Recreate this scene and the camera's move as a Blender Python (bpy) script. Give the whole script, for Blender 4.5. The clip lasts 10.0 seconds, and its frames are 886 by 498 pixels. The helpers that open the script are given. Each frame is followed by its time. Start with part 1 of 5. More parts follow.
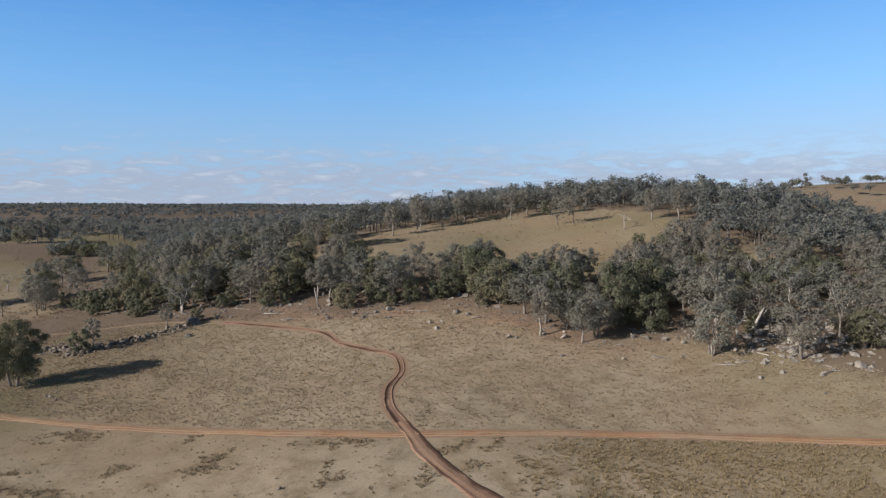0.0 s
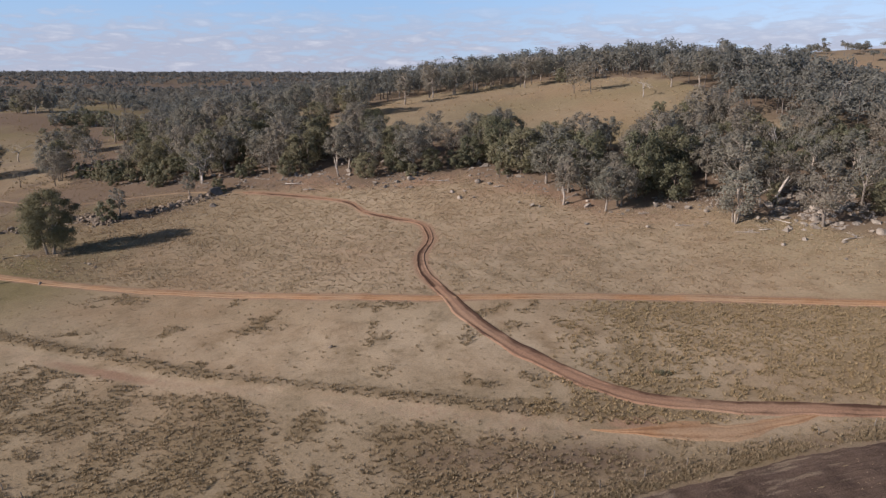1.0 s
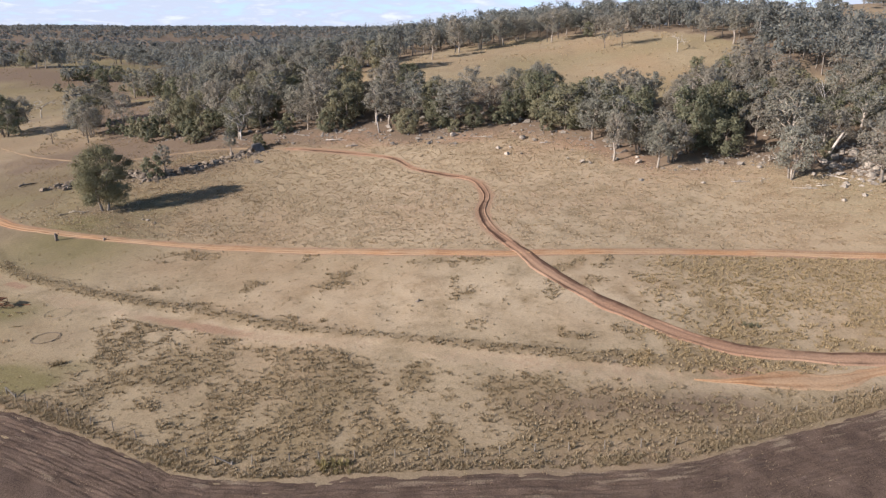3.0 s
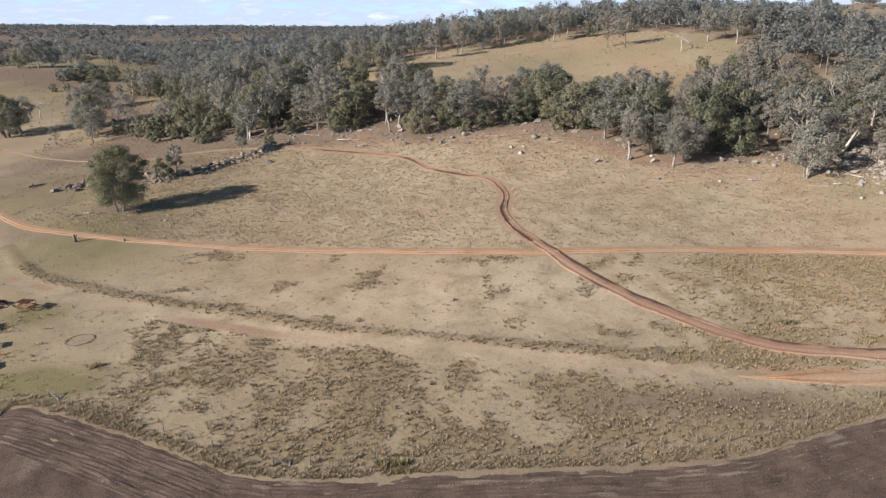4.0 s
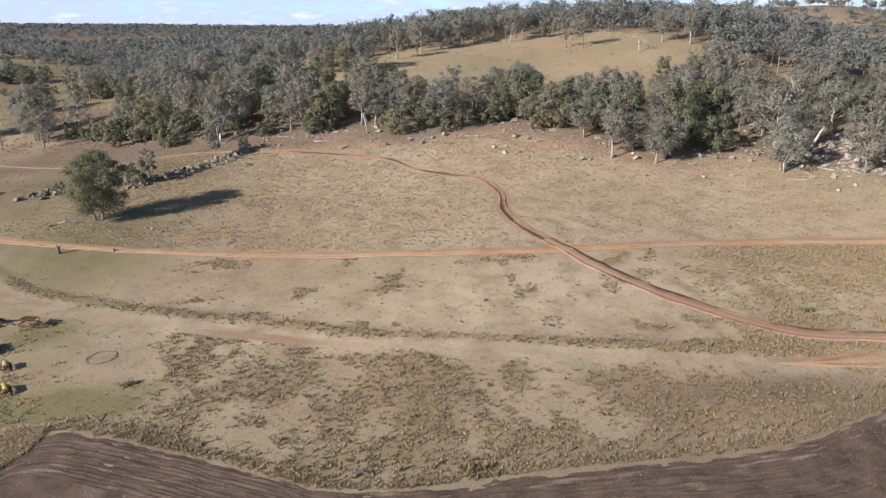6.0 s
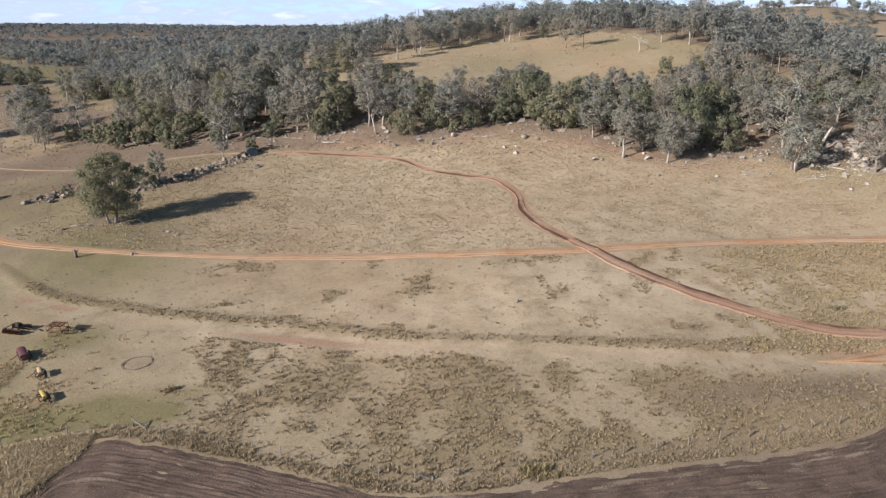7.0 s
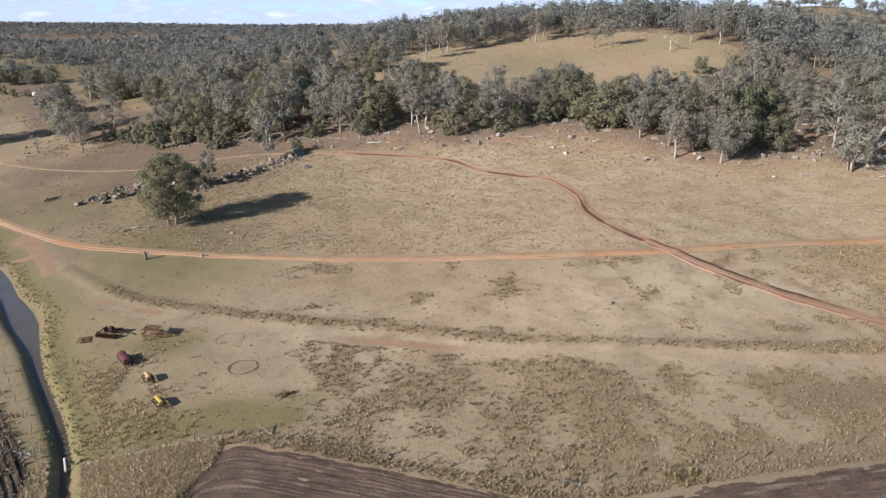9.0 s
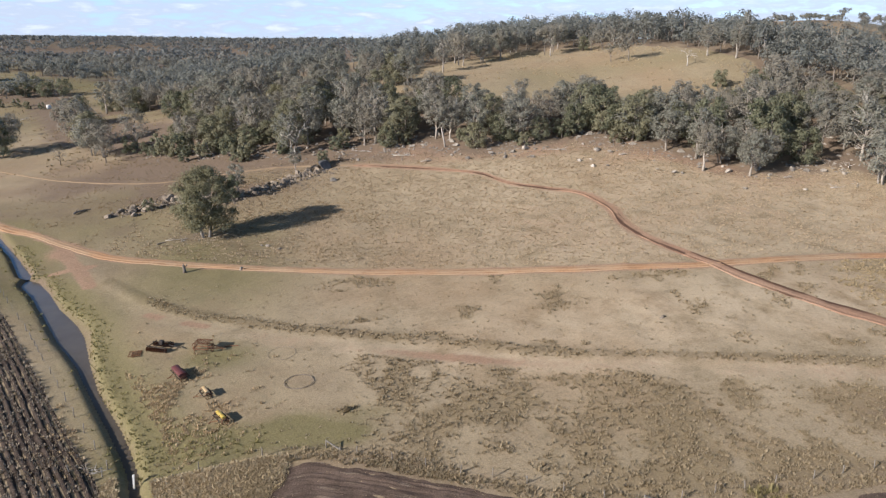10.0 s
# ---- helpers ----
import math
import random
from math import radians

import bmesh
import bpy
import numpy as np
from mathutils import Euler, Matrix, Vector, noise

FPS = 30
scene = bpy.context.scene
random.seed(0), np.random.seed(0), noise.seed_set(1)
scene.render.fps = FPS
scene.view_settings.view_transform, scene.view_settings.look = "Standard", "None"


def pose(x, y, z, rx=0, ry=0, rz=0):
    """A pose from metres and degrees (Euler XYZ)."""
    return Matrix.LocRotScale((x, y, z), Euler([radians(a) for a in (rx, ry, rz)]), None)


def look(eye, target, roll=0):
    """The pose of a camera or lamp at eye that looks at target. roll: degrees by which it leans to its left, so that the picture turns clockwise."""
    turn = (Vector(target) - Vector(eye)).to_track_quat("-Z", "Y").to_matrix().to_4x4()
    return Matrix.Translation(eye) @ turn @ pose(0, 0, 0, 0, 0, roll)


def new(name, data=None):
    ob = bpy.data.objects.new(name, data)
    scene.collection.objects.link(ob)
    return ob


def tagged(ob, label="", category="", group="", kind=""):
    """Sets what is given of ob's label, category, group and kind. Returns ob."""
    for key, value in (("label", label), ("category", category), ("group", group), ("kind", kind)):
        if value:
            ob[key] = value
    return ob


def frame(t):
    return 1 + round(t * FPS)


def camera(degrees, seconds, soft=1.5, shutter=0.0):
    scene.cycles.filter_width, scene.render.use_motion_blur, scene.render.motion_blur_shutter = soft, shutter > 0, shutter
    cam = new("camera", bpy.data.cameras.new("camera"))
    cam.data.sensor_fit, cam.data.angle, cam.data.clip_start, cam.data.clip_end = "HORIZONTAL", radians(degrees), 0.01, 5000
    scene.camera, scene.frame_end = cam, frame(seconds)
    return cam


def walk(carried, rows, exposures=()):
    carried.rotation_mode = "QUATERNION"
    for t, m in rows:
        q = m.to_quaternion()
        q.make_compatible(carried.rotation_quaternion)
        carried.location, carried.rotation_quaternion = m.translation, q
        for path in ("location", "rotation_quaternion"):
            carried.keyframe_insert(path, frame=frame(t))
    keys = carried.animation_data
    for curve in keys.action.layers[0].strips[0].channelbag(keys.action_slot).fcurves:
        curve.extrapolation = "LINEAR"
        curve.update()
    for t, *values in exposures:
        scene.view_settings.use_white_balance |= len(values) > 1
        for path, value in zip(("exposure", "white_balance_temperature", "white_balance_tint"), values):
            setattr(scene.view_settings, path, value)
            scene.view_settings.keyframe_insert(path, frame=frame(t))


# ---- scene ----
cam = camera(67.2, 10.0, soft=1.3)
METRES, EYE, TILT, LEAN, TURN = 60.0, 35.6, -3.8, 0.0, 0.0
ROWS = [
    (0.0, 0.0, 0.0, 0.0, -0.0, 0.0, -0.0),
    (0.5, -0.0465, -0.008, -0.0036, -0.08, -5.54, 0.04),
    (1.0, -0.0911, -0.0141, -0.0058, -0.16, -11.01, 0.06),
    (1.5, -0.1358, -0.0181, -0.0055, -0.24, -14.5, 0.07),
    (2.0, -0.1822, -0.0223, -0.0064, -0.29, -14.59, 0.07),
    (2.5, -0.2299, -0.0252, -0.0077, -0.33, -14.6, 0.03),
    (3.0, -0.2781, -0.0268, -0.0088, -0.46, -14.62, 0.02),
    (4.5, -0.4272, -0.0228, -0.0106, -3.63, -14.64, 0.1),
    (5.0, -0.4785, -0.0167, -0.0104, -6.51, -14.64, 0.18),
    (5.5, -0.5292, -0.0096, -0.01, -7.13, -14.65, 0.18),
    (7.0, -0.6791, 0.0173, -0.0071, -8.99, -14.64, 0.24),
    (7.5, -0.7294, 0.028, -0.0063, -9.28, -14.65, 0.24),
    (8.0, -0.7801, 0.039, -0.0052, -9.42, -14.66, 0.22),
    (8.5, -0.8307, 0.0504, -0.0045, -9.47, -14.68, 0.21),
    (9.0, -0.8819, 0.0621, -0.0039, -9.53, -14.7, 0.21),
    (9.5, -0.934, 0.0745, -0.0029, -9.59, -14.18, 0.2),
    (10.0, -0.9869, 0.087, -0.0037, -9.66, -13.64, 0.17),
]
EXPOSURES = [(0.0, 0.17, 6450, 10), (0.9, 0.22, 6800, 18), (1.5, 0.72, 6800, 20), (2.0, 0.87, 6750, 18), (3.0, 0.88, 6700, 15), (4.5, 0.89, 6500, 11), (9.0, 0.87, 6450, 11), (10.0, 0.84, 6450, 11)]
walk(cam, [(t, pose(0, 0, EYE, TILT, LEAN, TURN) @ pose(METRES * x, METRES * y, METRES * z, 90 + pitch, roll, yaw)) for t, x, y, z, yaw, pitch, roll in ROWS], EXPOSURES)

# ---- light: a low winter sun behind the camera's left shoulder, blue sky, a bank of thin cloud low down ----
SUN_AZ, SUN_EL = radians(25.0), radians(23.0)   # the shadows fall along (cos az, sin az)
sun_from = Vector((-math.cos(SUN_AZ) * math.cos(SUN_EL), -math.sin(SUN_AZ) * math.cos(SUN_EL), math.sin(SUN_EL)))
sun_data = bpy.data.lights.new("sun", "SUN")
sun_data.energy, sun_data.angle, sun_data.color = 5.0, radians(0.6), (1.0, 0.92, 0.83)
sun = new("sun", sun_data)
sun.matrix_world = look(sun_from * 400, (0, 0, 0))


def node(tree, kind, x=0, y=0, **values):
    n = tree.nodes.new(kind)
    n.location = (x, y)
    for key, value in values.items():
        n.inputs[key.replace("_", " ")].default_value = value
    return n


def math_node(tree, op, a, b=None, clamp=False):
    n = tree.nodes.new("ShaderNodeMath")
    n.operation, n.use_clamp = op, clamp
    for i, v in enumerate((a, b)):
        if v is None:
            continue
        if isinstance(v, (int, float)):
            n.inputs[i].default_value = v
        else:
            tree.links.new(v, n.inputs[i])
    return n.outputs[0]


def ramp(tree, fac, stops):
    n = tree.nodes.new("ShaderNodeValToRGB")
    els = n.color_ramp.elements
    while len(els) < len(stops):
        els.new(0.5)
    for e, (p, c) in zip(els, stops):
        e.position, e.color = p, (*c, 1) if len(c) == 3 else c
    tree.links.new(fac, n.inputs[0])
    return n.outputs[0]


def grey(tree, fac, lo, hi):
    """0 below lo, 1 above hi, smooth between."""
    n = tree.nodes.new("ShaderNodeMapRange")
    n.interpolation_type = "SMOOTHSTEP"
    n.inputs["From Min"].default_value, n.inputs["From Max"].default_value = lo, hi
    tree.links.new(fac, n.inputs["Value"])
    return n.outputs["Result"]


def mix(tree, fac, a, b, blend="MIX"):
    n = tree.nodes.new("ShaderNodeMix")
    n.data_type, n.blend_type = "RGBA", blend
    for i, v in ((0, fac), (6, a), (7, b)):
        if isinstance(v, (int, float)):
            n.inputs[i].default_value = v
        elif isinstance(v, tuple):
            n.inputs[i].default_value = (*v, 1)
        else:
            tree.links.new(v, n.inputs[i])
    return n.outputs[2]


def noise_node(tree, vec, scale, detail=4.0, rough=0.55, distort=0.0):
    n = node(tree, "ShaderNodeTexNoise", Scale=scale, Detail=detail, Roughness=rough, Distortion=distort)
    if vec is not None:
        tree.links.new(vec, n.inputs["Vector"])
    return n.outputs["Fac"]


world = bpy.data.worlds.new("sky")
scene.world = world
world.use_nodes = True
wt = world.node_tree
wt.nodes.clear()
sky = wt.nodes.new("ShaderNodeTexSky")
sky.sky_type, sky.sun_disc = "NISHITA", False
sky.sun_elevation, sky.sun_rotation = SUN_EL, math.atan2(sun_from.x, sun_from.y)
sky.altitude, sky.air_density, sky.dust_density, sky.ozone_density = 500, 1.0, 1.0, 1.0
coord = wt.nodes.new("ShaderNodeTexCoord")
split = wt.nodes.new("ShaderNodeSeparateXYZ")
wt.links.new(coord.outputs["Generated"], split.inputs[0])
up = math_node(wt, "MAXIMUM", split.outputs[2], 0.0)
flat = wt.nodes.new("ShaderNodeCombineXYZ")
for axis, stretch in enumerate((5.0, 5.0, 24.0)):
    wt.links.new(math_node(wt, "MULTIPLY", split.outputs[axis], stretch), flat.inputs[axis])
puffs = noise_node(wt, flat.outputs[0], 4.2, 7.0, 0.58, 0.3)
banks = noise_node(wt, flat.outputs[0], 0.8, 3.0, 0.5)
low = math_node(wt, "SUBTRACT", 1.0, grey(wt, up, 0.025, 0.115))
cover = math_node(wt, "ADD", math_node(wt, "ADD", math_node(wt, "MULTIPLY", puffs, 0.75), math_node(wt, "MULTIPLY", banks, 0.25)),
                  math_node(wt, "MULTIPLY", low, 0.10))
cloud = math_node(wt, "MULTIPLY", grey(wt, cover, 0.475, 0.62), math_node(wt, "ADD", 0.03, math_node(wt, "MULTIPLY", low, 0.82)))
clear = ramp(wt, up, [(0.0, (0.40, 0.54, 0.70)), (0.07, (0.335, 0.535, 0.775)), (0.16, (0.215, 0.48, 0.86)), (0.30, (0.092, 0.305, 0.74)), (0.6, (0.043, 0.16, 0.45))])
clear = mix(wt, 1.0, clear, (15.3, 15.3, 15.3), "MULTIPLY")
clear = mix(wt, grey(wt, split.outputs[0], -0.15, 0.60), clear, mix(wt, 1.0, clear, (1.38, 1.27, 1.20), "MULTIPLY"))   # paler opposite the sun
sky_tone = mix(wt, grey(wt, up, 0.26, 0.50), clear, mix(wt, 1.0, sky.outputs[0], (0.92, 0.80, 0.68), "MULTIPLY"))
cloud_tone = mix(wt, grey(wt, puffs, 0.5, 0.75), (6.2, 7.1, 9.0), (8.8, 9.6, 11.0))
back = node(wt, "ShaderNodeBackground", Strength=0.058)
wt.links.new(mix(wt, cloud, sky_tone, cloud_tone), back.inputs[0])
wt.links.new(back.outputs[0], wt.nodes.new("ShaderNodeOutputWorld").inputs[0])

# ---- materials ----


def material(name, rough=0.9, metal=0.0, spec=0.2):
    m = bpy.data.materials.new(name)
    m.use_nodes = True
    t = m.node_tree
    b = t.nodes["Principled BSDF"]
    b.inputs["Roughness"].default_value, b.inputs["Metallic"].default_value = rough, metal
    b.inputs["Specular IOR Level"].default_value = spec
    return m, t, b


def position(t):
    return t.nodes.new("ShaderNodeNewGeometry").outputs["Position"]


def bump(t, b, height, strength, distance):
    n = node(t, "ShaderNodeBump", Strength=strength, Distance=distance)
    t.links.new(height, n.inputs["Height"])
    t.links.new(n.outputs[0], b.inputs["Normal"])


def surface(name, dark, light, scale, fine, rough=0.9, metal=0.0, relief=0.02, spec=0.2, tint=0.0, faded=None):
    """A two-scale surface: blotches from dark to light, fine grain over them, relief; tint: how far whole objects differ."""
    m, t, b = material(name, rough, metal, spec)
    p = position(t)
    blot, grain = noise_node(t, p, scale, 5.0, 0.6), noise_node(t, p, fine, 3.0, 0.6)
    both = math_node(t, "ADD", math_node(t, "MULTIPLY", blot, 0.65), math_node(t, "MULTIPLY", grain, 0.35))
    col = ramp(t, both, [(0.34, dark), (0.66, light)])
    if faded:
        col = mix(t, math_node(t, "MULTIPLY", grey(t, noise_node(t, p, 0.045, 3.0, 0.6), 0.42, 0.60), 0.75), col, faded)
    if tint:
        r = t.nodes.new("ShaderNodeObjectInfo").outputs["Random"]
        v = math_node(t, "ADD", 1.0 - tint, math_node(t, "MULTIPLY", r, 2 * tint))
        g = t.nodes.new("ShaderNodeCombineXYZ")
        for i in range(3):
            t.links.new(v, g.inputs[i])
        col = mix(t, 1.0, col, g.outputs[0], "MULTIPLY")
    t.links.new(col, b.inputs["Base Color"])
    bump(t, b, both, 0.6, relief)
    return m


def foliage(name, dark, light, yellow, through_light=0.25):
    m, t, b = material(name, 0.75, 0.0, 0.15)
    geo = t.nodes.new("ShaderNodeNewGeometry")
    leaf = geo.outputs["Random Per Island"]
    tree_r = t.nodes.new("ShaderNodeObjectInfo").outputs["Random"]
    patch = noise_node(t, geo.outputs["Position"], 0.16, 3.0)
    v = math_node(t, "ADD", math_node(t, "MULTIPLY", leaf, 0.34), math_node(t, "MULTIPLY", patch, 0.66))
    col = ramp(t, v, [(0.22, dark), (0.72, light)])
    kind = math_node(t, "ADD", math_node(t, "MULTIPLY", tree_r, 0.6), math_node(t, "MULTIPLY", noise_node(t, geo.outputs["Position"], 0.045, 2.0), 0.5))
    col = mix(t, math_node(t, "MULTIPLY", grey(t, kind, 0.35, 0.75), 0.75), col, yellow)
    t.links.new(col, b.inputs["Base Color"])
    tr = t.nodes.new("ShaderNodeBsdfTranslucent")
    t.links.new(col, tr.inputs[0])
    ms = node(t, "ShaderNodeMixShader", Fac=through_light)
    t.links.new(b.outputs[0], ms.inputs[1])
    t.links.new(tr.outputs[0], ms.inputs[2])
    t.links.new(ms.outputs[0], t.nodes["Material Output"].inputs[0])
    return m


def grass_ground():
    """Winter pasture: bleached straw with short green, red soil showing through and leaf litter under the trees."""
    m, t, b = material("winter_pasture", 0.95, 0.0, 0.1)
    p = position(t)
    att = t.nodes.new("ShaderNodeVertexColor")
    att.layer_name = "cover"
    sep = t.nodes.new("ShaderNodeSeparateColor")
    t.links.new(att.outputs[0], sep.inputs[0])
    big, mid, tuft, fine = (noise_node(t, p, s, d, 0.6) for s, d in ((0.035, 4.0), (0.22, 5.0), (1.6, 4.0), (7.0, 3.0)))
    straw = ramp(t, math_node(t, "ADD", math_node(t, "MULTIPLY", mid, 0.6), math_node(t, "MULTIPLY", tuft, 0.4)),
                 [(0.3, (0.200, 0.160, 0.106)), (0.5, (0.296, 0.240, 0.165)), (0.7, (0.396, 0.324, 0.230))])
    straw = mix(t, math_node(t, "MULTIPLY", grey(t, big, 0.42, 0.66), 0.5), straw, (0.295, 0.205, 0.130))
    def blend(col, channel, other, soft, width):
        f = math_node(t, "ADD", sep.outputs[channel], math_node(t, "MULTIPLY", math_node(t, "SUBTRACT", math_node(t, "ADD", math_node(t, "MULTIPLY", mid, 0.5), math_node(t, "MULTIPLY", tuft, 0.5)), 0.5), soft))
        return mix(t, grey(t, f, 0.5 - width, 0.5 + width), col, other)
    rank = t.nodes.new("ShaderNodeVertexColor")
    rank.layer_name = "rank"
    rough_grass = mix(t, tuft, (0.135, 0.104, 0.062), (0.270, 0.208, 0.130))
    straw = mix(t, math_node(t, "MULTIPLY", grey(t, math_node(t, "ADD", rank.outputs[0], math_node(t, "MULTIPLY", math_node(t, "SUBTRACT", tuft, 0.5), 0.9)), 0.2, 0.8), 0.8), straw, rough_grass)
    green = mix(t, fine, (0.128, 0.118, 0.058), (0.215, 0.182, 0.098))
    worn = math_node(t, "MULTIPLY", att.outputs["Alpha"], grey(t, mid, 0.3, 0.6))
    straw = mix(t, math_node(t, "MULTIPLY", worn, 0.8), straw, (0.448, 0.370, 0.272))
    col = blend(straw, 0, green, 1.2, 0.45)
    soil = mix(t, tuft, (0.225, 0.146, 0.100), (0.350, 0.240, 0.170))
    litter = mix(t, tuft, (0.096, 0.072, 0.054), (0.228, 0.172, 0.130))
    col = blend(col, 2, litter, 1.3, 0.5)
    col = blend(col, 1, soil, 1.3, 0.3)
    flecks = grey(t, noise_node(t, p, 2.3, 3.0, 0.6, 0.4), 0.56, 0.72)
    col = mix(t, math_node(t, "MULTIPLY", flecks, 0.42), col, (0.150, 0.122, 0.078))
    flecks = grey(t, noise_node(t, p, 0.42, 5.0, 0.7, 0.6), 0.54, 0.70)
    col = mix(t, math_node(t, "MULTIPLY", flecks, 0.34), col, (0.170, 0.138, 0.086))
    grain = ramp(t, fine, [(0.25, (0.72, 0.72, 0.72)), (0.75, (1.25, 1.25, 1.25))])
    col = mix(t, 1.0, col, grain, "MULTIPLY")
    t.links.new(col, b.inputs["Base Color"])
    bump(t, b, math_node(t, "ADD", tuft, math_node(t, "MULTIPLY", fine, 0.5)), 0.6, 0.09)
    return m


def water_stuff():
    m, t, b = material("muddy_water", 0.25, 0.0, 0.16)
    p = position(t)
    t.links.new(mix(t, noise_node(t, p, 0.5, 3.0), (0.070, 0.058, 0.045), (0.110, 0.092, 0.072)), b.inputs["Base Color"])
    bump(t, b, noise_node(t, p, 3.0, 2.0), 0.15, 0.02)
    return m


def earth(name, dark, light, dusty, ruts):
    """Bare road earth: dusty crown, darker wheel lines and painted bank shade from the layer "ruts", stones and crumbs.
    """
    m, t, b = material(name, 0.95, 0.0, 0.1)
    p = position(t)
    att = t.nodes.new("ShaderNodeVertexColor")
    att.layer_name = "ruts"
    blot, grain = noise_node(t, p, 0.45, 5.0, 0.6), noise_node(t, p, 4.5, 4.0, 0.65)
    col = mix(t, math_node(t, "MULTIPLY", grey(t, noise_node(t, p, 0.06, 3.0, 0.6), 0.40, 0.60), 0.8), light, dusty)
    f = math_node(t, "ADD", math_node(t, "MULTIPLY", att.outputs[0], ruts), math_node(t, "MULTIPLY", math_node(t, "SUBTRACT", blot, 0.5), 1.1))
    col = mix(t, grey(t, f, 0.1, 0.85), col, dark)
    col = mix(t, 1.0, col, ramp(t, grain, [(0.3, (0.78, 0.78, 0.78)), (0.7, (1.18, 1.18, 1.18))]), "MULTIPLY")
    t.links.new(col, b.inputs["Base Color"])
    bump(t, b, math_node(t, "ADD", grain, blot), 0.6, 0.05)
    return m


def tilled_soil():
    """Dark turned soil with broken straw lying on it in streaks."""
    m, t, b = material("tilled_brown_soil", 0.95, 0.0, 0.1)
    p = position(t)
    att = t.nodes.new("ShaderNodeVertexColor")
    att.layer_name = "straw"
    crumb, clump = noise_node(t, p, 9.0, 4.0, 0.65), noise_node(t, p, 0.5, 4.0, 0.6)
    soil = mix(t, grey(t, math_node(t, "ADD", math_node(t, "MULTIPLY", crumb, 0.6), math_node(t, "MULTIPLY", clump, 0.4)), 0.35, 0.65), (0.058, 0.041, 0.033), (0.156, 0.113, 0.090))
    stalks = mix(t, crumb, (0.200, 0.155, 0.112), (0.360, 0.292, 0.222))
    f = math_node(t, "ADD", att.outputs[0], math_node(t, "MULTIPLY", math_node(t, "SUBTRACT", crumb, 0.5), 0.9))
    t.links.new(mix(t, grey(t, f, 0.25, 0.85), soil, stalks), b.inputs["Base Color"])
    bump(t, b, crumb, 0.9, 0.08)
    return m


GROUND = grass_ground()
WATER = water_stuff()
CLAY = earth("orange_clay", (0.225, 0.122, 0.066), (0.372, 0.220, 0.126), (0.362, 0.262, 0.176), 0.55)
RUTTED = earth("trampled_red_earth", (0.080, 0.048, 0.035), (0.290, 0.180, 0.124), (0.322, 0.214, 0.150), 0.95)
PALE_TRACK = surface("worn_straw_track", (0.190, 0.136, 0.088), (0.295, 0.215, 0.142), 0.35, 3.0, relief=0.04)
STUBBLE_SOIL = surface("dark_stubble_soil", (0.022, 0.016, 0.013), (0.078, 0.058, 0.047), 0.8, 5.0, relief=0.08)
PLOUGH = tilled_soil()
LEAF = foliage("gum_leaves", (0.112, 0.114, 0.098), (0.312, 0.312, 0.262), (0.275, 0.250, 0.208), 0.45)
# far crowns: the haze of distance is mixed into the leaf colour as blue-grey
LEAF_FAR_HAZE = foliage("far_hazed_gum_leaves", (0.108, 0.118, 0.112), (0.250, 0.260, 0.236), (0.232, 0.222, 0.190), 0.45)
LEAF_GREEN = foliage("olive_leaves", (0.078, 0.086, 0.057), (0.242, 0.247, 0.166), (0.256, 0.240, 0.160), 0.45)
STRAW = foliage("dry_tussock_grass", (0.268, 0.216, 0.148), (0.480, 0.392, 0.276), (0.405, 0.318, 0.222), 0.25)
STRAW_DARK = foliage("brown_tussock_grass", (0.180, 0.142, 0.086), (0.360, 0.290, 0.186), (0.300, 0.228, 0.142), 0.45)
STRAW_DULL = foliage("dull_tussock_grass", (0.225, 0.182, 0.118), (0.385, 0.316, 0.214), (0.330, 0.264, 0.174), 0.35)
STRAW_PALE = foliage("pale_gold_grass", (0.360, 0.292, 0.192), (0.560, 0.462, 0.318), (0.480, 0.385, 0.252), 0.45)
STRAW_RANK = foliage("golden_rank_grass", (0.250, 0.200, 0.120), (0.450, 0.365, 0.232), (0.395, 0.310, 0.188), 0.35)
STUBBLE_STALK = foliage("grey_crop_stubble", (0.130, 0.106, 0.084), (0.300, 0.254, 0.200), (0.250, 0.202, 0.158), 0.2)
# farthest crowns: bluer leaf colour, haze painted in here too
LEAF_DISTANT_HAZE = foliage("distant_hazed_gum_leaves", (0.090, 0.100, 0.098), (0.205, 0.215, 0.208), (0.190, 0.186, 0.170), 0.4)
LEAF_LONE = foliage("dark_olive_leaves", (0.064, 0.070, 0.042), (0.205, 0.206, 0.124), (0.195, 0.184, 0.116), 0.4)
STRAW_MID = foliage("tan_tussock_grass", (0.240, 0.188, 0.116), (0.460, 0.368, 0.242), (0.390, 0.296, 0.190), 0.25)
REED = foliage("green_reeds", (0.140, 0.132, 0.058), (0.300, 0.262, 0.122), (0.340, 0.280, 0.150), 0.35)
BARK = surface("pale_gum_bark", (0.150, 0.130, 0.112), (0.430, 0.385, 0.335), 0.7, 6.0, relief=0.03, tint=0.25)
BARK_MID = surface("grey_brown_bark", (0.110, 0.094, 0.080), (0.320, 0.280, 0.240), 0.8, 6.0, relief=0.03)
BARK_DARK = surface("rough_grey_bark", (0.090, 0.075, 0.062), (0.230, 0.195, 0.165), 0.9, 7.0, relief=0.05, tint=0.25)
DEADWOOD = surface("bleached_dead_wood", (0.260, 0.235, 0.210), (0.560, 0.520, 0.470), 1.2, 9.0, relief=0.02)
GREYWOOD = surface("weathered_fence_wood", (0.100, 0.088, 0.076), (0.265, 0.240, 0.212), 2.5, 18.0, relief=0.01)
STONE = surface("lichened_granite", (0.115, 0.100, 0.086), (0.400, 0.360, 0.312), 0.9, 7.0, relief=0.05, tint=0.25)
